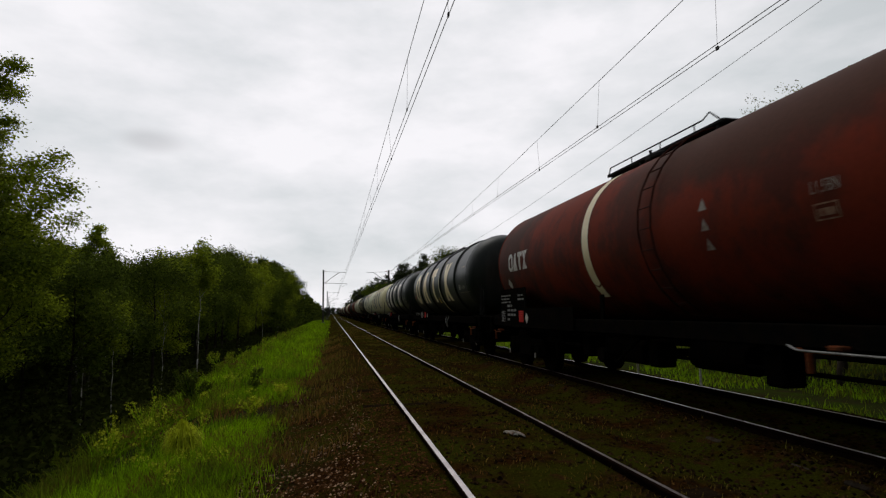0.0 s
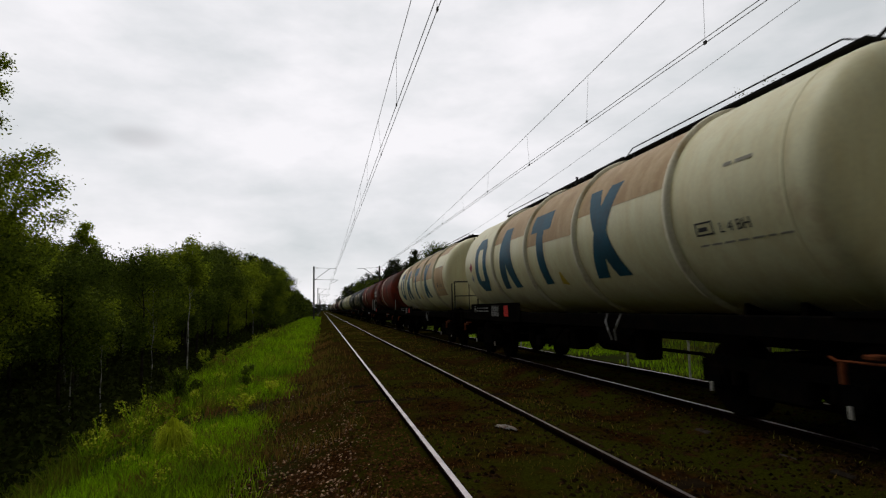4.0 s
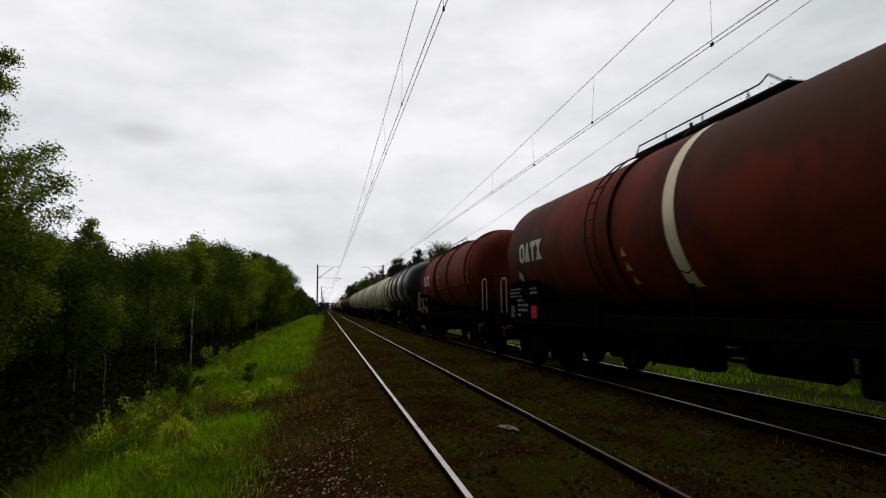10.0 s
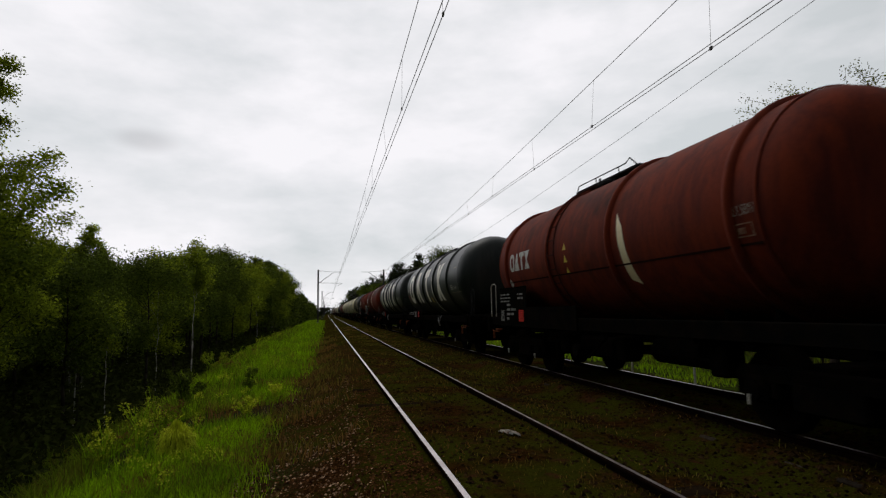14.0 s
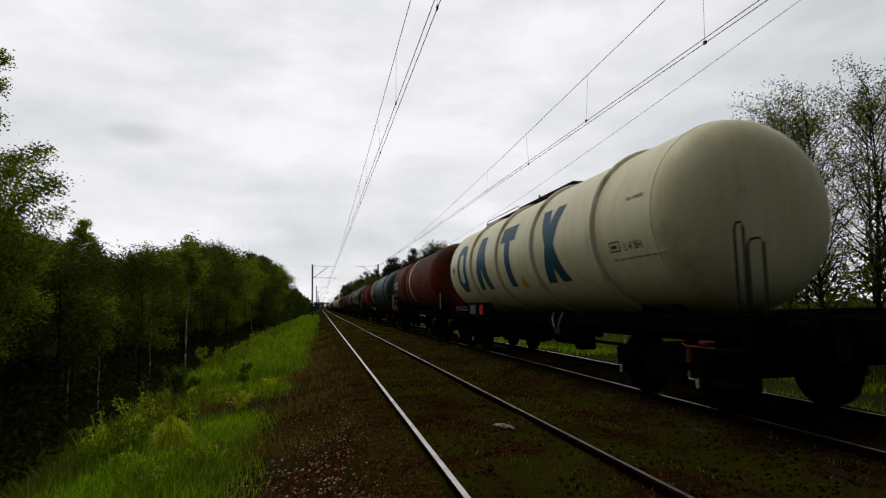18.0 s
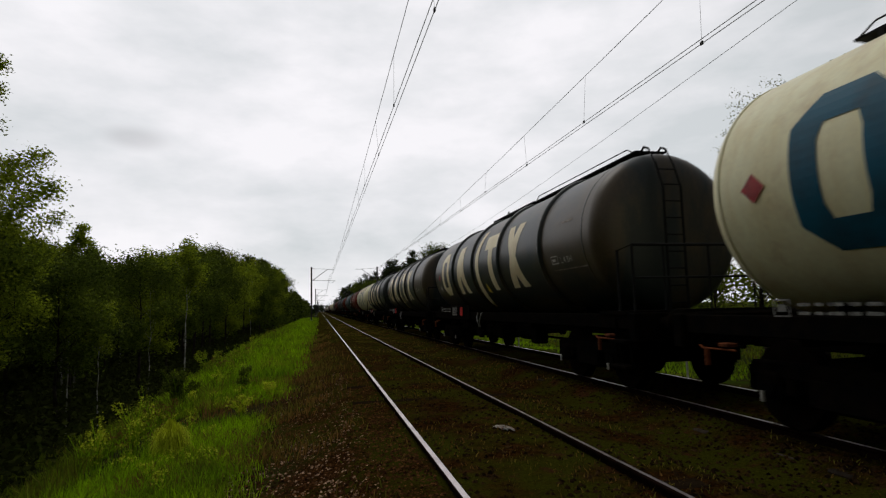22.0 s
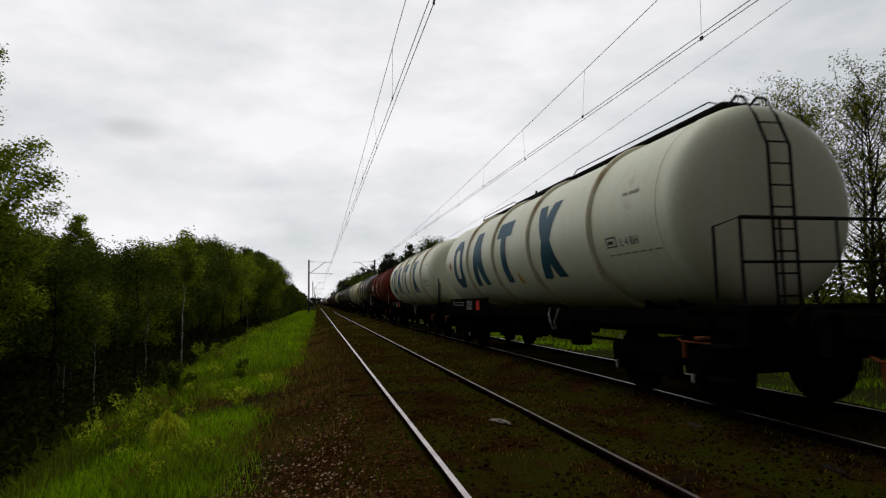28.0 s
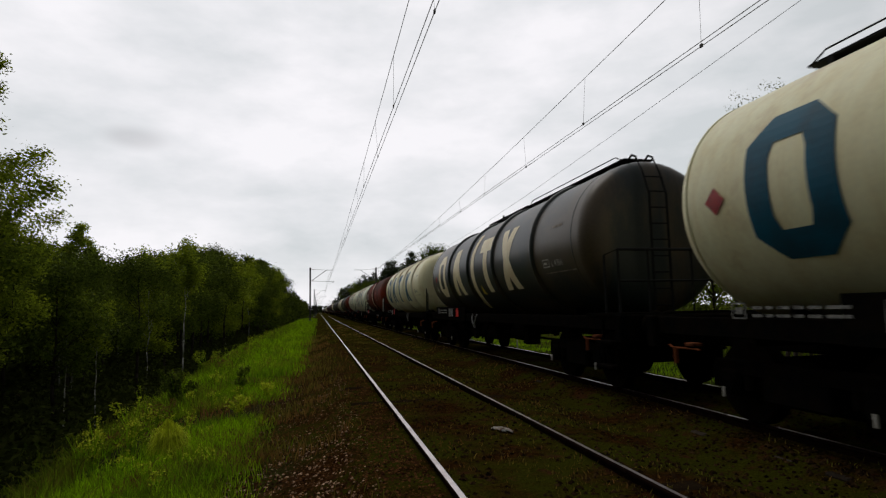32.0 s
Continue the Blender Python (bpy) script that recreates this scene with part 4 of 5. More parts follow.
def ring_mesh(width=0.13, out=0.065, r=RT):
    bm = bmesh.new()
    seg = 56
    prof = [(-width / 2, r - 0.01), (-width / 2 * 0.7, r + out * 0.8), (0, r + out), (width / 2 * 0.7, r + out * 0.8), (width / 2, r - 0.01)]
    rings = [[bm.verts.new((p[1] * math.cos(2 * math.pi * i / seg), p[0], p[1] * math.sin(2 * math.pi * i / seg))) for i in range(seg)] for p in prof]
    for a, b in zip(rings, rings[1:]):
        for i in range(seg):
            bm.faces.new((a[i], a[(i + 1) % seg], b[(i + 1) % seg], b[i]))
    bmesh.ops.recalc_face_normals(bm, faces=bm.faces)
    return bm


def wrap(loops, lift=0.006, side=-1):
    """A flat figure laid on the shell. Loops hold (b, s): metres along the wagon to its rear, metres of arc up from the axis; convex pieces."""
    bm = bmesh.new()
    for lp in loops:
        bm.faces.new([bm.verts.new((b, s, 0)) for b, s in lp])
    smin, smax = min(v.co.y for v in bm.verts), max(v.co.y for v in bm.verts)
    s = smin + 0.09
    while s < smax:
        bmesh.ops.bisect_plane(bm, geom=bm.verts[:] + bm.edges[:] + bm.faces[:], plane_co=(0, s, 0), plane_no=(0, 1, 0))
        s += 0.09
    r = RT + lift
    for v in bm.verts:
        b, a = v.co.x, v.co.y / RT
        v.co = (side * r * math.cos(a), -b, ZT + r * math.sin(a))
    for f in bm.faces:
        f.normal_update()
        if f.normal.x * side < 0:
            f.normal_flip()
    return bm


def quad(b0, b1, s0, s1):
    return [(b0, s0), (b1, s0), (b1, s1), (b0, s1)]


S0, S1 = -0.80, 0.70           # lower and upper edge of the big figures, metres of arc


def fig_ring(b):
    """Octagonal ring."""
    w, t, c = 1.06, 0.31, 0.28
    o = [(b + c, S0), (b + w - c, S0), (b + w, S0 + c), (b + w, S1 - c), (b + w - c, S1), (b + c, S1), (b, S1 - c), (b, S0 + c)]
    i = [(b + c + 0.08, S0 + t), (b + w - c - 0.08, S0 + t), (b + w - t, S0 + t + 0.15), (b + w - t, S1 - t - 0.15), (b + w - c - 0.08, S1 - t), (b + c + 0.08, S1 - t), (b + t, S1 - t - 0.15), (b + t, S0 + t + 0.15)]
    return [[o[k], o[(k + 1) % 8], i[(k + 1) % 8], i[k]] for k in range(8)]


def fig_wedge(b):
    """Two leaning bars that meet at the top."""
    w, t, n = 1.18, 0.38, 0.27
    m = b + w / 2
    return [[(b, S0), (b + t, S0), (m, S0 + 0.62), (m - 0.02, S1), (m - n, S1)], [(m, S0 + 0.62), (b + w - t, S0), (b + w, S0), (m + n, S1), (m - 0.02, S1)]]


def fig_pillar(b):
    """A pillar with a broad head."""
    w, t = 1.02, 0.36
    m = b + w / 2
    return [quad(m - t / 2, m + t / 2, S0, S1 - 0.39), quad(b, b + w, S1 - 0.39, S1)]


def fig_waist(b):
    """An hourglass of two blocks."""
    w, k = 1.06, 0.20
    m, z = b + w / 2, (S0 + S1) / 2
    return [[(b, S0), (b + 0.38, S0), (m, z - 0.42), (m + k, z), (m - k, z)], [(m, z - 0.42), (b + w - 0.38, S0), (b + w, S0), (m + k, z)],
            [(m - k, z), (m, z + 0.42), (b + 0.38, S1), (b, S1)], [(m - k, z), (m + k, z), (b + w, S1), (b + w - 0.38, S1), (m, z + 0.42)]]


def fig_peak(b):
    """A solid triangle."""
    return [[(b, S0), (b + 1.0, S0), (b + 0.6, S1), (b + 0.4, S1)]]


def fig_glass(b):
    """An hourglass of two solid triangles."""
    z = (S0 + S1) / 2
    return [[(b, S0), (b + 1.0, S0), (b + 0.6, z), (b + 0.4, z)], [(b + 0.4, z), (b + 0.6, z), (b + 1.0, S1), (b, S1)]]


def fig_row(b, s, h, w=0.31, gap=0.02):
    """A small emblem: the four figures in a row."""
    out = []
    for k, fn in enumerate((fig_ring, fig_peak, fig_pillar, fig_glass)):
        lps = fn(0.0)
        wide = max(p[0] for lp in lps for p in lp)
        out.append([[(b + k * (w + gap) + p[0] / wide * w, s + (p[1] - S0) / (S1 - S0) * h) for p in lp] for lp in lps])
    return out


def slant_stripe(b):
    return [[(b - 0.55, -1.45), (b - 0.22, -1.40), (b + 0.06, -0.9), (b - 0.28, -0.9)], [(b - 0.28, -0.9), (b + 0.06, -0.9), (b + 0.16, 0.3), (b - 0.16, 0.3)],
            [(b - 0.16, 0.3), (b + 0.16, 0.3), (b + 0.36, 0.95), (b + 0.05, 0.95)]]


def band_stripe(b):
    """Band round the shell that ends in a short piece under a notched joint."""
    upper = [[(b - 0.12, -0.76), (b, -0.81), (b, 1.95), (b - 0.12, 1.95)], [(b, -0.81), (b + 0.12, -0.76), (b + 0.12, 1.95), (b, 1.95)]]
    lower = [[(b - 0.12, -1.05), (b, -1.05), (b, -0.84), (b - 0.12, -0.79)], [(b, -1.05), (b + 0.12, -1.05), (b + 0.12, -0.79), (b, -0.84)]]
    return upper + lower


def diamond(b, s, r):
    return [[(b, s - r), (b + r, s), (b, s + r), (b - r, s)]]


def bars(b, s, rows, w, h=0.05, gap=0.045):
    """Lines of small writing as plain bars, broken into words."""
    out = []
    rng = random.Random(int(b * 100) + rows)
    for k in range(rows):
        x = b
        while x < b + w - 0.06:
            u = min(rng.uniform(0.08, 0.26), b + w - x)
            out.append(quad(x, x + u, s - k * (h + gap), s - k * (h + gap) + h))
            x += u + 0.05
    return out


def flat_side(loops, x, lift=0.0):
    """Figures on an upright side plane at x, loops of (b, z)."""
    bm = bmesh.new()
    for lp in loops:
        f = bm.faces.new([bm.verts.new((x, -b, z)) for b, z in lp])
        f.normal_update()
        if f.normal.x > 0:
            f.normal_flip()
    return bm


def text_mesh(words, size):
    cu = bpy.data.curves.new("text", "FONT")
    cu.body, cu.size, cu.resolution_u = words, size, 2
    ob = bpy.data.objects.new("text", cu)
    me = bpy.data.meshes.new_from_object(ob)
    bpy.data.objects.remove(ob)
    bpy.data.curves.remove(cu)
    return me


def side_text(name, words, size, b, s, material, parent, narrow=1.0):
    """Readable marking laid on the shell, reading from front to rear."""
    k = ("text", words, size, b, s, material)
    if k not in STORE:
        me = text_mesh(words, size)
        r = RT + 0.007
        for v in me.vertices:
            a = (s + v.co.y) / RT
            v.co = (-r * math.cos(a), -(b + v.co.x * narrow), ZT + r * math.sin(a))
        me.materials.clear()
        me.materials.append(M[material])
        STORE[k] = me
    ob = new(name, STORE[k])
    ob.parent = parent
    return ob


def bm_wheelset():
    bm = bmesh.new()
    for sx in (-1, 1):
        lathe_x = [(-0.07, 0.20), (-0.07, 0.36), (-0.065, 0.455), (0.06, 0.46), (0.062, 0.485), (0.09, 0.485), (0.095, 0.36), (0.06, 0.34), (0.06, 0.14)]
        b2 = bmesh.new()
        lathe(b2, lathe_x, 28, "X")
        if sx > 0:
            bmesh.ops.scale(b2, vec=(-1, 1, 1), verts=b2.verts)
            bmesh.ops.reverse_faces(b2, faces=b2.faces)
        bmesh.ops.translate(b2, vec=(sx * 0.75, 0, 0), verts=b2.verts)
        me = bpy.data.meshes.new("tmp")
        b2.to_mesh(me)
        b2.free()
        bm.from_mesh(me)
        bpy.data.meshes.remove(me)
    rod(bm, (-1.05, 0, 0), (1.05, 0, 0), 0.08, 12)
    return bm


def bm_side_frame():
    bm = bmesh.new()
    box(bm, -0.07, 0.07, -1.15, 1.15, 0.55, 0.72, 0.02)
    box(bm, -0.08, 0.08, -0.42, 0.42, 0.30, 0.60, 0.03)
    for y in (-0.9, 0.9):
        box(bm, -0.10, 0.09, y - 0.17, y + 0.17, 0.33, 0.62, 0.03)
        rod(bm, (-0.13, y, 0.46), (-0.02, y, 0.46), 0.12, 12)
        for k in (-0.25, 0.25):
            rod(bm, (0, y + k, 0.40), (0, y + k, 0.66), 0.07, 10)
    return bm


def bm_bolster():
    bm = bmesh.new()
    box(bm, -1.0, 1.0, -0.22, 0.22, 0.45, 0.80, 0.03)
    for y in (-1.2, 1.2):
        box(bm, -0.95, 0.95, y - 0.05, y + 0.05, 0.50, 0.66, 0.01)
    for y in (-0.35, 0.35):
        rod(bm, (-0.8, y, 0.40), (0.8, y, 0.40), 0.04, 8)
    return bm


def bm_brake_mark():
    bm = bmesh.new()
    box(bm, -0.012, 0.012, -0.012, 0.012, 0.31, 0.42)
    return bm


def bm_saddle():
    """Cradle plate cut to the round of the tank."""
    bm = bmesh.new()
    n = 12
    top = [(RT - 0.005) * math.sin(math.radians(-27 + 54 * k / n)) for k in range(n + 1)]
    loop = [(x, ZT - math.sqrt((RT - 0.005) ** 2 - x * x)) for x in top]
    for y in (-0.42, 0.42):
        a = [bm.verts.new((x, y - 0.04, z)) for x, z in loop] + [bm.verts.new((0.64, y - 0.04, 1.05)), bm.verts.new((-0.64, y - 0.04, 1.05))]
        f = bm.faces.new(a)
        r = bmesh.ops.extrude_face_region(bm, geom=[f])
        bmesh.ops.translate(bm, vec=(0, 0.08, 0), verts=[v for v in r["geom"] if isinstance(v, bmesh.types.BMVert)])
    box(bm, -1.14, 1.14, -0.42, 0.42, 1.05, 1.10)
    bmesh.ops.recalc_face_normals(bm, faces=bm.faces)
    return bm


def bm_headstock():
    bm = bmesh.new()
    box(bm, -1.35, 1.35, -0.09, 0.09, 0.80, 1.22, 0.02)
    rod(bm, (0, 0, 1.0), (0, 0.50, 0.98), 0.05, 8)
    rod(bm, (0, 0.3, 0.98), (0, 0.55, 0.72), 0.035, 8)
    return bm


def bm_buffer():
    bm = bmesh.new()
    lathe(bm, [(0, 0.15), (0.05, 0.15), (0.06, 0.11), (0.38, 0.10), (0.39, 0.075), (0.55, 0.075), (0.56, 0.20), (0.60, 0.225), (0.62, 0.21), (0.625, 0.05)], 20, "Y")
    return bm


def bm_brake_gear(half):
    bm = bmesh.new()
    rod(bm, (-0.55, -1.8, 0.72), (-0.55, -0.7, 0.72), 0.2, 14)
    box(bm, -0.9, -0.3, 0.2, 1.5, 0.50, 0.86, 0.05)
    rod(bm, (-0.7, -half + 2, 0.66), (-0.7, half - 2, 0.66), 0.025, 6)
    for y in (-2.6, -0.3, 1.9):
        box(bm, -1.05, -0.75, y - 0.15, y + 0.15, 0.52, 0.92, 0.03)
    rod(bm, (-1.15, -0.1, 0.9), (-1.15, 0.6, 0.52), 0.025, 6)
    return bm


def bm_outlet():
    """Bent discharge pipes under the belly."""
    bm = bmesh.new()
    rod(bm, (0, 0, 1.2), (0, 0, 0.55), 0.09, 10)
    rod(bm, (-1.2, 0, 0.62), (1.2, 0, 0.62), 0.07, 10)
    for sx in (-1.2, 1.2):
        rod(bm, (sx - 0.04 * sx, 0, 0.62), (sx + 0.06 * sx, 0, 0.62), 0.12, 12)
    return bm


def bm_hose(lean):
    """A bent drain hose beside the sill."""
    bm = bmesh.new()
    path_rod(bm, [(-1.28, lean, 1.20), (-1.33, lean * 0.9, 1.08), (-1.34, lean * 0.45, 0.94), (-1.30, lean * 0.3, 0.80)], 0.016)
    return bm


def bm_platform(b0, b1, rails):
    """Walkway grating on the crown of the tank, with brackets."""
    bm = bmesh.new()
    z = ZT + RT + 0.03
    box(bm, -0.38, 0.40, -b1, -b0, z + 0.01, z + 0.06, 0.01)
    return bm


def bm_rail(b0, b1, sx):
    bm = bmesh.new()
    z = ZT + RT + 0.03
    path_rod(bm, [(sx, -b0, z), (sx, -b0 - 0.12, z + 0.17), (sx, -b1 + 0.45, z + 0.17), (sx, -b1 + 0.30, z + 0.24), (sx, -b1, z)], 0.012)
    k = b0 + 0.9
    while k < b1 - 0.4:
        rod(bm, (sx, -k, z), (sx, -k, z + 0.17), 0.010, 6)
        k += 0.9
    return bm


def bm_catwalk(b0, b1):
    """Narrow plank walk along the crown."""
    bm = bmesh.new()
    z = ZT + RT + 0.07
    for sx in (-0.31, 0.0):
        box(bm, sx, sx + 0.29, -b1, -b0, z, z + 0.025)
    b = b0 + 0.3
    while b < b1:
        box(bm, -0.33, 0.30, -b - 0.03, -b + 0.03, z - 0.15, z)
        b += 1.1
    path_rod(bm, [(-0.32, -b0 - 0.05, z), (-0.32, -b0 - 0.25, z + 0.10), (-0.32, -b1 + 0.25, z + 0.10), (-0.32, -b1 + 0.05, z)], 0.011, 5)
    return bm


def bm_dome():
    bm = bmesh.new()
    lathe(bm, [(0, 0.42), (0.20, 0.42), (0.21, 0.48), (0.26, 0.48), (0.32, 0.40), (0.36, 0.10)], 20, "Z")
    for k in range(6):
        a = k * math.pi / 3
        rod(bm, (0.46 * math.cos(a), 0.46 * math.sin(a), 0.16), (0.46 * math.cos(a), 0.46 * math.sin(a), 0.34), 0.025, 6)
    bmesh.ops.translate(bm, vec=(0, 0, ZT + RT - 0.24), verts=bm.verts)
    return bm


def bm_side_ladder(b, n=12):
    """Ladder that follows the shell from the crown to the sill."""
    bm = bmesh.new()
    a0, a1 = math.radians(80), math.radians(-62)
    pts = []
    for k in range(n + 1):
        a = a0 + (a1 - a0) * k / n
        r = RT + 0.07
        pts.append((-r * math.cos(a), ZT + r * math.sin(a)))
    for off in (-0.16, 0.16):
        path_rod(bm, [(x, -b + off, z) for x, z in pts], 0.014)
    return bm


def bm_end_ladder(half):
    """Ladder up the rear end, with hooped tops."""
    bm = bmesh.new()
    y = -half - 0.22
    for x in (-0.28, 0.04):
        path_rod(bm, [(x, y, 1.2), (x, y, 3.2), (x, y + 0.16, 3.62), (x, y + 0.34, 3.92), (x, y + 0.46, 3.98), (x, y + 0.6, 3.90)], 0.02)
    return bm


def bm_end_rail(half):
    """Railing of the brakeman's end platform."""
    bm = bmesh.new()
    y0, y1 = -half - 0.05, -half - 0.85
    for x in (-1.25, 1.25):
        path_rod(bm, [(x, y0 - 0.38, 1.2), (x, y0 - 0.38, 2.15), (x, y1, 2.2), (x, y1, 1.2)], 0.02)
    for x in (-0.75, 0.0, 0.75):
        rod(bm, (x, y1, 1.2), (x, y1, 2.2), 0.016, 6)
    rod(bm, (-1.25, y1, 2.2), (1.25, y1, 2.2), 0.022, 6)
    rod(bm, (-1.25, y1, 1.72), (1.25, y1, 1.72), 0.016, 6)
    return bm


def bm_end_platform(half):
    bm = bmesh.new()
    box(bm, -1.3, 1.3, -half - 0.85, -half + 0.2, 1.19, 1.24)
    return bm


def bm_hoop(x, b, z0, z1, w=0.16):
    """Inverted U grab rail on the sill."""
    bm = bmesh.new()
    path_rod(bm, [(x, -b, z0), (x, -b, z1 - 0.06), (x, -b - w * 0.25, z1), (x, -b - w * 0.75, z1), (x, -b - w, z1 - 0.06), (x, -b - w, z0)], 0.014)
    return bm


def bm_step(half):
    bm = bmesh.new()
    for z in (0.42, 0.78):
        box(bm, -1.42, -1.22, -half + 0.1, -half + 0.55, z, z + 0.05, 0.008)
    for y in (-half + 0.12, -half + 0.53):
        rod(bm, (-1.30, y, 0.40), (-1.30, y, 1.15), 0.018, 6)
    return bm


def bm_lamp_bracket():
    """Rusty lever with its counterweight beside the bogie."""
    bm = bmesh.new()
    path_rod(bm, [(-1.36, 0.32, 0.86), (-1.36, 0.26, 0.83), (-1.36, -0.26, 0.83)], 0.012)
    box(bm, -1.38, -1.24, -0.16, 0.0, 0.855, 0.90, 0.01)
    rod(bm, (-1.36, 0.2, 0.82), (-1.36, 0.2, 0.64), 0.03, 8)
    return bm


PAINTS = {
    # shell, figures, label
    "white": ("white", "blue_fig", "white bogie tank wagon with large blue painted figures"),
    "cream": ("cream", "blue_fig", "yellowed white bogie tank wagon with large blue painted figures"),
    "dark": ("dark", "cream_fig", "dark slate bogie tank wagon with large cream painted figures"),
    "slate": ("dark", "pale_fig", "dark slate bogie tank wagon with large pale grey painted figures"),
    "brown": ("brown_dark", "cream_fig", "oil-stained dark bogie tank wagon with large cream painted figures"),
    "red": ("red", "white_mark", "soot-stained oxide red bogie tank wagon with a pale band"),
    "red_short": ("red_clean", "white_mark", "short oxide red bogie tank wagon with a small emblem"),
    "green": ("green", "white_mark", "dark green bogie tank wagon with a small pale emblem"),
}
AXLES = {}
# stains between the ribs: along the tank, then up round it
STAINS = {
    "heavy": ((0.95, 2.61, 0.42, 1.9), (2.79, 5.04, 0.28, 1.9), (5.22, 7.47, 0.02, 1.9), (7.65, 10.19, -0.02, 1.9), (10.37, 12.0, -0.78, 0.34), (10.37, 12.0, 0.84, 1.9)),
    "half": ((2.79, 5.04, 0.36, 1.9), (5.22, 7.47, 0.05, 1.9), (7.65, 10.19, 0.30, 1.9)),
    "light": ((7.65, 10.19, 0.55, 1.9), (5.22, 7.47, 0.8, 1.9)),
}


def make_wagon(kind, order="", stripe="", end="", extra=""):
    """One tank wagon, its middle at the origin on the rail tops; +y is its leading end.
    order: where the slanted stripe stands among the figures; end: 'ladder', 'hoop' or 'bars' at the rear."""
    shell, fig, label = PAINTS[kind]
    short = kind == "red_short"
    half = 5.05 if short else (6.56 if end == "ladder" else 6.46)
    deck = 6.13 if short else 7.2
    shift = 0.75 if short else 6.78 - half   # the tank sits towards the leading end
    root = tagged(new("tank_wagon"), label, "tank wagon", group="wagons of the train")
    # the short tank is slimmer and sits a little lower
    slim = Matrix.Translation((0, 0, ZT - 0.05)) @ Matrix.Diagonal((0.962, 1, 0.962, 1)) @ Matrix.Translation((0, 0, -ZT)) if short else Matrix.Identity(4)

    def at(b):
        return b - (5.2 if short else 6.34)

    shared("tank", ("tank", half, end == "ladder"), lambda: tank_mesh(half, *((0.34, 0.30) if end == "ladder" else ((0.75, 0.50) if short else (0.60, 0.48)))), shell, root, slim @ pose(0, shift, 0), smooth=True)
    ribs = (2.70, 5.13, 7.56, 10.28) if not short else (0.62, 3.25, 5.75, 8.5)
    if kind == "red":
        ribs = ()
    if kind == "green":
        ribs = (3.6, 10.2)
    for b in ribs:
        shared("rib", "ring", ring_mesh, "rib_pale" if kind in ("white", "cream") else shell, root, slim @ pose(0, -at(b), ZT), smooth=True)
    for b in (0.05, 2 * half - 1.0 if not short else 8.9):
        shared("weld_seam", "seam", lambda: ring_mesh(0.04, 0.006), shell, root, slim @ pose(0, -at(b), ZT), smooth=True)
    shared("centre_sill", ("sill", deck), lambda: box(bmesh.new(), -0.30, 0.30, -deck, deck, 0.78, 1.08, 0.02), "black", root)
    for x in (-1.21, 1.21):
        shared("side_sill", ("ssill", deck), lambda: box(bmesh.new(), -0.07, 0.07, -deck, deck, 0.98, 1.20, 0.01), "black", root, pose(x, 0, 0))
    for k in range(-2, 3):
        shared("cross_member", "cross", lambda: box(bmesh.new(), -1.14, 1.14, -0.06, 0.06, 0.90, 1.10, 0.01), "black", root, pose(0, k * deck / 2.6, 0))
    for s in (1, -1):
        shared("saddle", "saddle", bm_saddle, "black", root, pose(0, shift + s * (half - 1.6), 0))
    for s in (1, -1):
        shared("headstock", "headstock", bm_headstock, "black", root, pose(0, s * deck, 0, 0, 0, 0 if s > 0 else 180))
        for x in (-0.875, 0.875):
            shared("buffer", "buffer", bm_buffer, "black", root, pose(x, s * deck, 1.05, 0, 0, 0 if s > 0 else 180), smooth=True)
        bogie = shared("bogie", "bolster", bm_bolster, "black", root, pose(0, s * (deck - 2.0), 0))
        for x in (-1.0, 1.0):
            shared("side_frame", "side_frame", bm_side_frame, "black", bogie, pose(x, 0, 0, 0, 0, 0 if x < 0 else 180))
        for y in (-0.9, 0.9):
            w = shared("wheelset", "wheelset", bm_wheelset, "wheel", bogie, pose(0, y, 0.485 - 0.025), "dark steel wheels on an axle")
            AXLES.setdefault(y, []).append(w)
            shared("reflector", "mark", bm_brake_mark, "white_mark", bogie, pose(-1.16, y, 0), "small white mark on the axle box")
        shared("lever", "lever", bm_lamp_bracket, "rust_box", root, pose(0, s * (deck - 0.75), 0), "orange rusty lever")
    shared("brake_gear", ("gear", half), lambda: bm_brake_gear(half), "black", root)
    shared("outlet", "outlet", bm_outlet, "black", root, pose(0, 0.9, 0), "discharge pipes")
    if kind not in ("red", "red_short", "green"):
        for lean in (-0.22, 0.20):
            shared("drain_hose", ("hose", lean), lambda: bm_hose(lean), "pipe_grey", root, pose(0, -at(5.55 if order == "stripe_early" else 8.65), 0), "pale bent drain hose")
    if kind == "red":
        shared("brake_rod", "brake_rod", lambda: path_rod(bmesh.new(), [(-1.36, 0.0, 1.0), (-1.37, -0.12, 0.96), (-1.37, -1.5, 0.95)], 0.012), "pipe_grey", root, pose(0, -at(9.5), 0), "pale bent brake rod")
        shared("lever", "lever", bm_lamp_bracket, "rust_box", root, pose(0, -at(9.95), 0.12), "orange rusty lever")
    if stripe and not short:
        shared("strap", ("strap", stripe), lambda: box(bmesh.new(), -1.10, -1.06, -at(float(stripe)) - 0.06, -at(float(stripe)) + 0.06, 0.90, 1.62, 0.01), "black", root, None, "dark tank strap")
    # top
    held = set(root.children)
    p0, p1 = (4.25, 7.6) if not short else (2.7, 5.2)
    deck_top = shared("platform", ("platform", p0 - half, p1 - half), lambda: bm_platform(at(p0), at(p1), True), "walk", root)
    for k in range(4):
        b = p0 + 0.15 + (p1 - p0 - 0.3) * k / 3
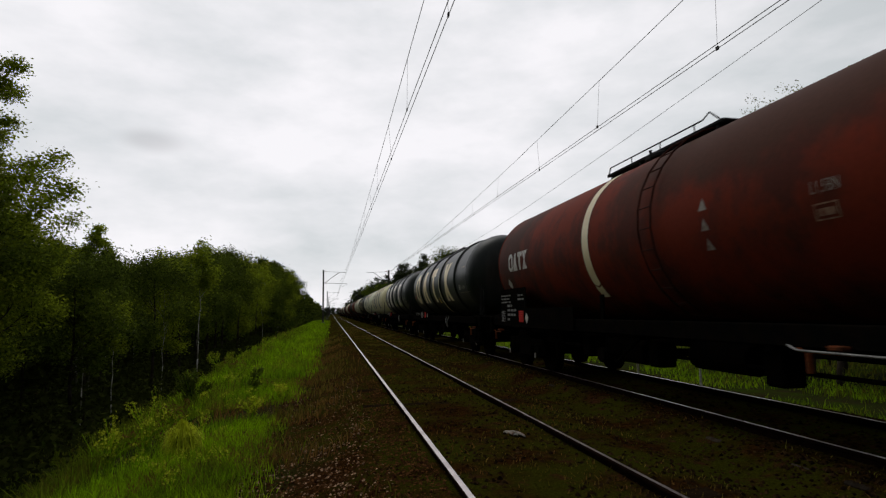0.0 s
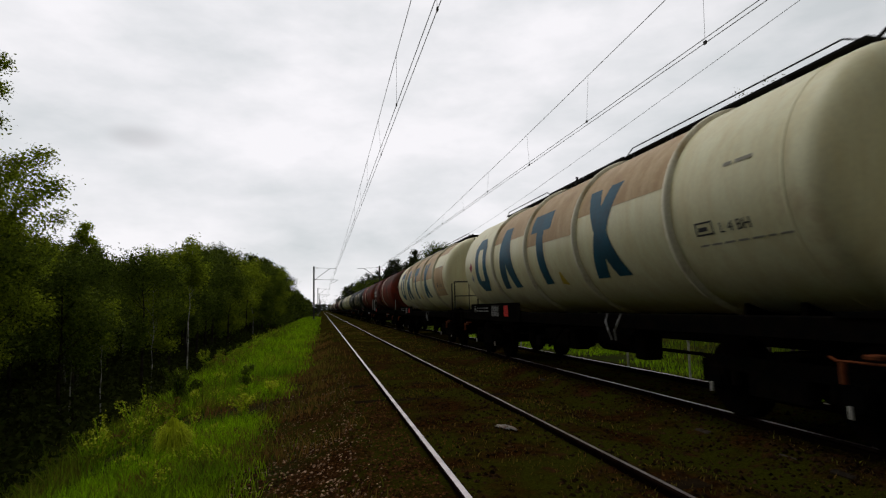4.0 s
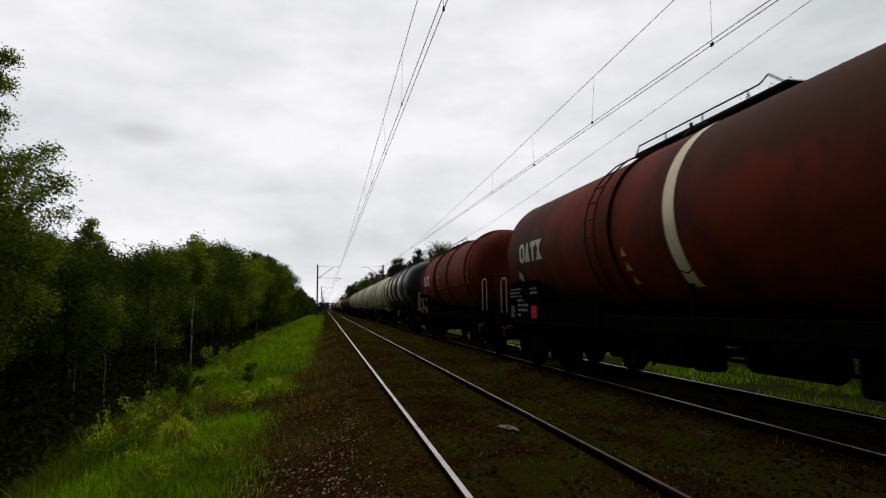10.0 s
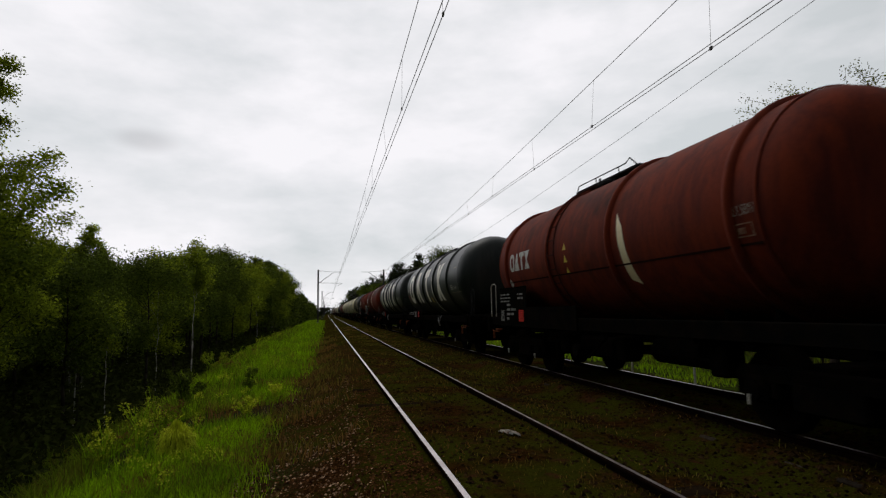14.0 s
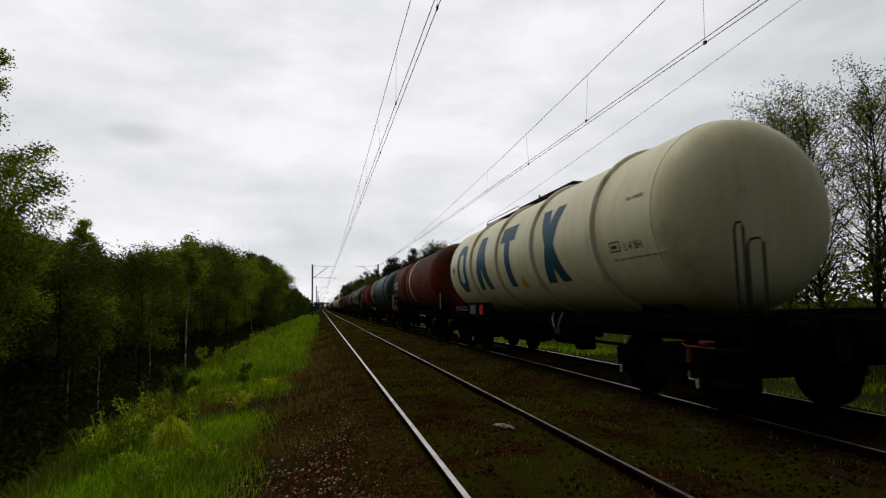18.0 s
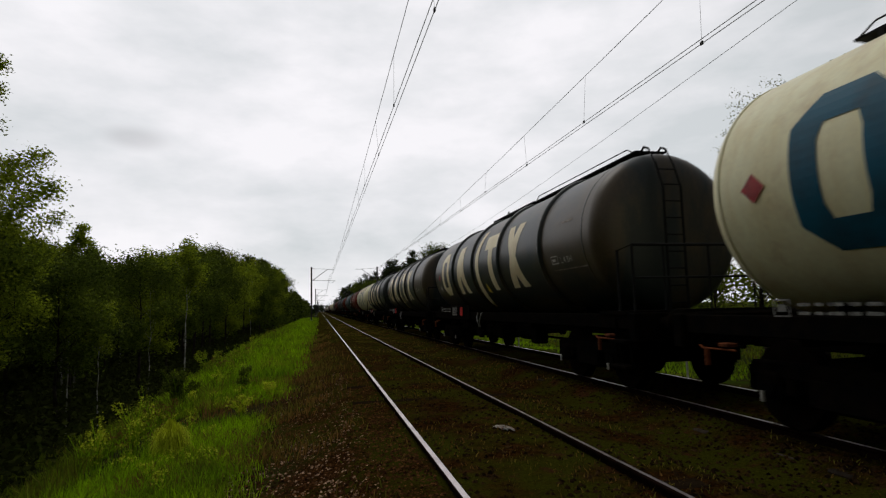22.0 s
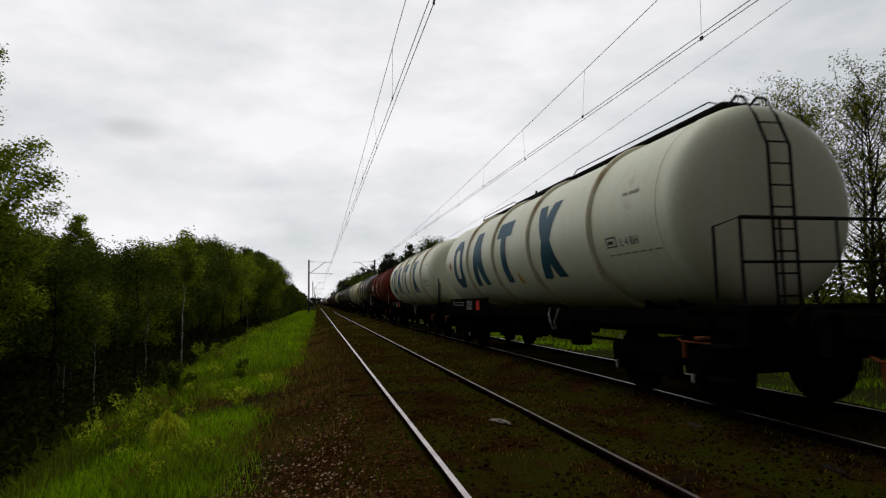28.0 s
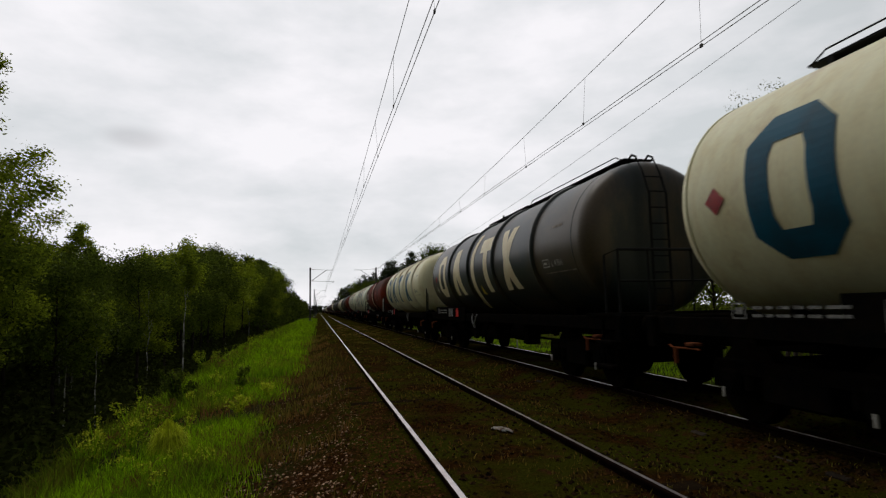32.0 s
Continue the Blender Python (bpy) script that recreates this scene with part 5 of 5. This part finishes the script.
        shared("bracket", "bracket", lambda: box(bmesh.new(), -0.36, 0.38, -0.03, 0.03, ZT + RT - 0.10, ZT + RT + 0.07, 0.005), "walk", deck_top, pose(0, -at(b), 0))
    for sx in (-0.36, 0.40) if kind in ("red", "red_short") else ():
        shared("guard_rail", ("rail", p0 - half, p1 - half, sx), lambda: bm_rail(at(p0), at(p1), sx), "pipe_black", root)
    if kind in ("white", "cream", "green"):
        shared("catwalk", ("catwalk", half), lambda: bm_catwalk(at(0.9), at(p0)), "walk", root)
    if end == "ladder":
        shared("catwalk", ("catwalk_rear", half), lambda: bm_catwalk(at(p1), at(2 * half - 0.9)), "walk", root)
    shared("manhole", "dome", bm_dome, "walk", root, pose(0, -at((p0 + p1) / 2), 0))
    lad = p1 - 0.4 if kind == "red" and order != "early" else (3.55 if short else p0 + 0.25)
    if kind in ("red", "red_short"):
        ladder = shared("ladder", ("ladder", lad - half), lambda: bm_side_ladder(at(lad)), "rust_rail", root)
        for k in range(1, 13):
            a = math.radians(80 - 142 * k / 12)
            shared("rung", "rung", lambda: rod(bmesh.new(), (0, -0.16, 0), (0, 0.16, 0), 0.010, 6), "rust_rail", ladder, pose(-(RT + 0.07) * math.cos(a), -at(lad), ZT + (RT + 0.07) * math.sin(a)))
    # figures
    if kind in ("white", "cream", "dark", "slate", "brown"):
        t_first = order in ("stripe_late", "")
        tb = 5.42 if t_first else 6.36
        xb = 7.95 if kind in ("white", "cream") else 8.12
        for nm, fn, b in (("ring_figure", fig_ring, 1.02), ("wedge_figure", fig_wedge, 3.12), ("pillar_figure", fig_pillar, tb), ("waist_figure", fig_waist, xb)):
            shared(nm, (nm, b - half), lambda: wrap(fn(at(b))), fig, root)
        if order:
            b = 5.66 if not t_first else 7.38
            shared("slant_stripe", ("slant", b - half), lambda: wrap(slant_stripe(at(b)), 0.009), fig, root, smooth=True)
        mk = "black_mark" if kind in ("white", "cream") else "white_mark"
        side_text("marking", "L 4 BH", 0.17, at(11.15), -0.42, mk, root)
        shared("date_panel", ("datebox", half), lambda: wrap([quad(at(10.75), at(11.05), -0.42, -0.40), quad(at(10.75), at(11.05), -0.28, -0.26), quad(at(10.75), at(10.77), -0.40, -0.28), quad(at(11.03), at(11.05), -0.40, -0.28)] + bars(at(10.8), -0.37, 1, 0.2)), mk, root)
        shared("fine_print", ("print", half), lambda: wrap(bars(at(10.75), -0.55, 1, 1.35, 0.022)), "dim_mark" if mk == "white_mark" else "print_dark", root)
        shared("number_bars", ("endbars", half), lambda: wrap(bars(at(11.3), 0.30, 1, 0.5, 0.04)), "dim_mark" if mk == "white_mark" else "print_dark", root)
        if kind in ("white", "cream"):
            shared("hazard_diamond", ("haz", half), lambda: wrap(diamond(at(0.56), -0.05, 0.155), 0.012), "red_mark", root)
            if extra:
                shared("pale_diamond", ("pdia", half), lambda: wrap(diamond(at(0.60), -0.37, 0.14), 0.012), "white_mark", root)
                shared("hazard_symbol", ("psym", half), lambda: wrap([quad(at(0.55), at(0.66), -0.41, -0.38), quad(at(0.59), at(0.61), -0.38, -0.30), [(at(0.61), -0.34), (at(0.65), -0.33), (at(0.61), -0.32)]], 0.016), "black_mark", root)
        else:
            shared("hazard_diamond", ("haz2", half, kind == "brown"), lambda: wrap(diamond(at(0.60), -0.10 if kind != "brown" else -0.50, 0.14), 0.012), "white_mark", root)
            shared("red_diamond", ("haz3", half, kind == "brown"), lambda: wrap(diamond(at(0.62), -0.42 if kind != "brown" else -0.12, 0.13), 0.012), "red_mark", root)
        wb = 6.5 if t_first else 6.02
        shared("warning_triangle", ("warn", wb - half), lambda: wrap([[(at(wb), -0.82), (at(wb + 0.26), -0.86), (at(wb + 0.16), -0.58), (at(wb + 0.08), -0.57)]], 0.012), "yellow_mark", root)
    else:
        lb = 0.9 if kind != "green" else 1.1
        for k, lp in enumerate(fig_row(at(lb), -0.22, 0.42)):
            shared("emblem_block", ("emblem", lb - half, k), lambda: wrap(lp), "white_mark", root)
        tb = 9.9 if not short else 8.55
        side_text("marking", "L1,5BN", 0.17, at(tb), -0.15, "dim_mark", root, 0.62)
        shared("date_panel", ("dateb2", tb - half), lambda: wrap([quad(at(tb), at(tb + 0.26), -0.40, -0.385), quad(at(tb), at(tb + 0.26), -0.255, -0.24), quad(at(tb), at(tb + 0.015), -0.385, -0.255), quad(at(tb + 0.245), at(tb + 0.26), -0.385, -0.255)] + bars(at(tb + 0.04), -0.36, 1, 0.18, 0.07)), "rust_print", root)
        wb, ws = (4.0, -0.02) if short else ((5.25, -0.45) if order else (8.3, -0.02))
        for k in range(3):
            shared("triangle_mark", ("tri", wb - half, k), lambda: wrap([[(at(wb), ws - 0.24 * k), (at(wb + 0.15), ws - 0.24 * k), (at(wb + 0.075), ws + 0.15 - 0.24 * k)]]), "yellow_mark" if order or short else "dim_mark", root)
        if order:
            shared("vent_pipe", "vent_ring", lambda: ring_mesh(0.06, 0.05), "seam_dark", root, pose(0, -at(5.05), ZT), smooth=True)
        if short:
            shared("lap_seam", "lap", lambda: wrap([quad(at(0.5), at(2 * half - 1.2), -0.50, -0.47)], 0.012), "seam_dark", root)
        if stripe:
            b = float(stripe)
            if short:
                shared("pale_patch", ("patch", b - half), lambda: wrap([[(at(b), -0.75), (at(b) + 0.22, -0.85), (at(b) + 0.10, 0.1), (at(b) - 0.08, 0.35)]], 0.008), "cream_fig", root)
            else:
                shared("pale_band", ("band", b - half), lambda: wrap(band_stripe(at(b)), 0.008), "cream_fig", root, smooth=True)
        shared("hazard_diamond", ("haz4", half), lambda: wrap(diamond(at(0.75), -0.52, 0.14), 0.012), "white_mark", root)
    if kind in ("red", "red_short"):
        for o in root.children:
            if o not in held:
                o.matrix_basis = slim @ o.matrix_basis
    # plates on the sill
    x = -1.30
    reds = kind in ("red", "red_short")
    op, dp = (1.46, 0.12) if reds else (3.38, 2.35)
    shared("orange_plate", ("oplate", op - half), lambda: flat_side([quad(at(op), at(op + 0.32), 1.10, 1.36)], x - 0.02), "orange_plate", root)
    pw = 0.28 if reds else 0.63
    for k in range(5):
        shared("data_line", ("panel", dp - half, k), lambda: flat_side([quad(at(dp), at(dp + pw), 1.10 + 0.062 * k, 1.112 + 0.062 * k)], x - 0.02), "print_grey", root)
    for k in range(4 if reds else 8):
        shared("data_rule", ("rule", dp - half, k), lambda: flat_side([quad(at(dp + 0.088 * k), at(dp + 0.013 + 0.088 * k), 1.10, 1.36)], x - 0.021), "print_grey", root)
    shared("fine_print", ("figs", dp - half), lambda: flat_side(bars(at(dp + 0.03), 1.305, 4, pw - 0.07, 0.026, 0.036), x - 0.022), "print_grey", root)
    for z in (1.17, 1.22, 1.27, 1.32):
        shared("plate_rule", ("prule", op - half, z), lambda: flat_side([quad(at(op + 0.02), at(op + 0.30), z, z + 0.007)], x - 0.024), "seam_dark", root)
    if reds:
        for k, wide in enumerate((0.16, 0.62, 0.66, 0.34)):
            shared("number_bar", ("rnum", half, k), lambda: flat_side(bars(at(0.60), 1.13 + 0.11 * k, 1, wide, 0.055), x - 0.02), "print_grey", root)
    else:
        for z in (1.21, 1.29):
            shared("number_bar", ("numbers", half, z), lambda: flat_side(bars(at(0.95), z, 1, 1.15, 0.03), x - 0.02), "print_grey", root)
        shared("frame_mark", ("fmark", half), lambda: flat_side([quad(at(0.66), at(0.86), 1.19, 1.205), quad(at(0.66), at(0.86), 1.345, 1.36), quad(at(0.66), at(0.675), 1.205, 1.345), quad(at(0.845), at(0.86), 1.205, 1.345), quad(at(0.71), at(0.81), 1.24, 1.31)], x - 0.02), "print_grey", root)
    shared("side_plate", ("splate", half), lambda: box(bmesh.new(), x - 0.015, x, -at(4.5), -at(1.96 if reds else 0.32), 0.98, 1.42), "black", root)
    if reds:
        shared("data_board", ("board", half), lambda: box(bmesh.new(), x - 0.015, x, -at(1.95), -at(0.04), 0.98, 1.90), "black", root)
        shared("fine_print", ("bprint", half), lambda: flat_side(bars(at(0.10), 1.72, 3, 0.75, 0.035, 0.045) + bars(at(1.40), 1.70, 2, 0.42, 0.045, 0.045), x - 0.02), "print_grey", root)
    if kind in ("dark", "green") or (kind == "red" and not order):
        wd = 2.0 if reds else 4.14
        shared("white_diamond", ("wdia", wd - half), lambda: flat_side([[(at(wd - 0.12), 1.20), (at(wd), 1.08), (at(wd + 0.12), 1.20), (at(wd), 1.32)]], x - 0.02), "white_mark", root)
    # rear end
    if end == "ladder":
        ladder = shared("end_ladder", ("eladder", half), lambda: bm_end_ladder(half - shift), "pipe_black", root)
        for k in range(9):
            z = 1.35 + 0.27 * k
            shared("rung", "end_rung", lambda: rod(bmesh.new(), (-0.16, 0, 0), (0.16, 0, 0), 0.012, 6), "pipe_black", ladder, pose(-0.12, shift - half - 0.22 + max(0, z - 3.3) * 0.42, z))
        shared("end_railing", ("erail", half), lambda: bm_end_rail(deck - 0.9), "pipe_black", root)
    elif end == "hoop":
        hp = "pipe_grey" if kind in ("red", "red_short") else "pipe_black"
        shared("grab_rail", ("hoop", half, reds), lambda: bm_hoop(-1.25, deck - 0.20, 1.2, 1.85 if reds else 2.2, 0.13), hp, root)
        if not reds:
            shared("grab_rail", ("hoop2", half), lambda: bm_hoop(-1.25, deck - 0.02, 1.2, 2.0, 0.22), hp, root)
    elif end == "bars":
        shared("grab_rail", ("bar", half), lambda: bm_hoop(-1.28, deck - 0.85, 1.2, 2.12, 0.42), "white_mark", root)
        shared("end_railing", ("erail", half), lambda: bm_end_rail(deck - 0.9), "pipe_black", root)
    if short or (reds and order):
        shared("grab_rail", ("lead_hoop", deck), lambda: bm_hoop(-1.28, 0.10 - deck, 1.2, 2.05, 0.42), "white_mark", root)
    shared("end_platform", ("eplat", half), lambda: bm_end_platform(deck - 0.85), "black", root)
    shared("footstep", ("step", half), lambda: bm_step(deck), "black", root)
    for b0, b1, s0, s1 in STAINS.get(extra, ()):
        shared("stain", ("stain", b0, s0), lambda: wrap([quad(at(b0), at(b1), s0, s1)], 0.003), "tan_stain", root, None, "tan oily stain on the paint", smooth=True)
    return root


SPEED, FRONT = 12.2, 6.8
# leading end passes the mark at these seconds: kind, stripe order, band, rear fitting
TRAIN = [
    (-0.61, "red", "", "5.2", "bars"), (0.62, "red", "early", "6.6", "hoop"), (1.92, "cream", "", "", "ladder", "heavy"), (3.195, "cream", "", "", "ladder", "half"), (4.49, "cream", "", "", "ladder", "light"),
    (5.77, "cream", "", "", "hoop"), (7.06, "dark", "stripe_late", "", "hoop"), (8.446, "red_short", "", "", "bars"), (9.49, "red", "early", "6.6", "hoop"), (10.78, "slate", "stripe_early", "", "ladder"),
    (12.065, "slate", "stripe_late", "", "hoop"), (13.44, "red_short", "", "6.1", "hoop"), (14.46, "green", "", "", "hoop"), (15.75, "red", "early", "6.6", "hoop"), (17.03, "cream", "", "", "hoop"),
    (18.30, "dark", "stripe_early", "", "ladder"), (19.57, "brown", "stripe_early", "", "ladder"), (20.85, "brown", "stripe_early", "", "ladder"), (22.115, "cream", "", "", "hoop"), (23.40, "brown", "stripe_late", "", "hoop"),
    (24.745, "red_short", "", "4.55", "hoop"), (25.78, "white", "", "", "hoop"), (27.03, "white", "", "", "ladder"), (28.29, "red", "", "5.65", "bars"), (29.56, "cream", "", "", "hoop"), (30.82, "brown", "stripe_early", "", "ladder"),
    (32.07, "cream", "", "", "hoop"), (33.37, "dark", "stripe_early", "", "ladder"),
]
AHEAD = ["dark", "slate", "cream", "white", "dark", "white", "red", "dark", "red", "white", "red", "dark", "cream", "dark", "red", "white", "dark", "red", "dark", "white"]
for k, kind in enumerate(AHEAD):
    TRAIN.append((-0.61 - 1.283 * (k + 1), kind, "stripe_late" if kind in ("dark", "slate") else "", "5.2" if kind == "red" else "", "hoop"))
WAGONS = [(row[0], make_wagon(*row[1:])) for row in TRAIN]


def motions():
    for t0, w in WAGONS:
        half = 5.2 if "short" in w["label"] else 6.34
        rows = []
        for t in (0.0, 8.0, 16.0, 24.0, 32.0):
            rows.append((t, pose(T2, FRONT - half + (0.26 if half < 6 else 0) + SPEED * (t - t0), 0)))
        walk(w, rows)
    # the wheels roll: every axle of one kind shares one turn
    step = 1.2
    n = int(32 * SPEED / 0.46 / step) + 1
    for y, axles in AXLES.items():
        lead = axles[0]
        walk(lead, [(i * step * 0.46 / SPEED, pose(0, y, 0.46) @ Matrix.Rotation(-i * step, 4, "X")) for i in range(n)])
        for o in axles[1:]:
            o.rotation_mode = "QUATERNION"
            d = o.animation_data_create()
            d.action = lead.animation_data.action
            d.action_slot = lead.animation_data.action_slot


motions()
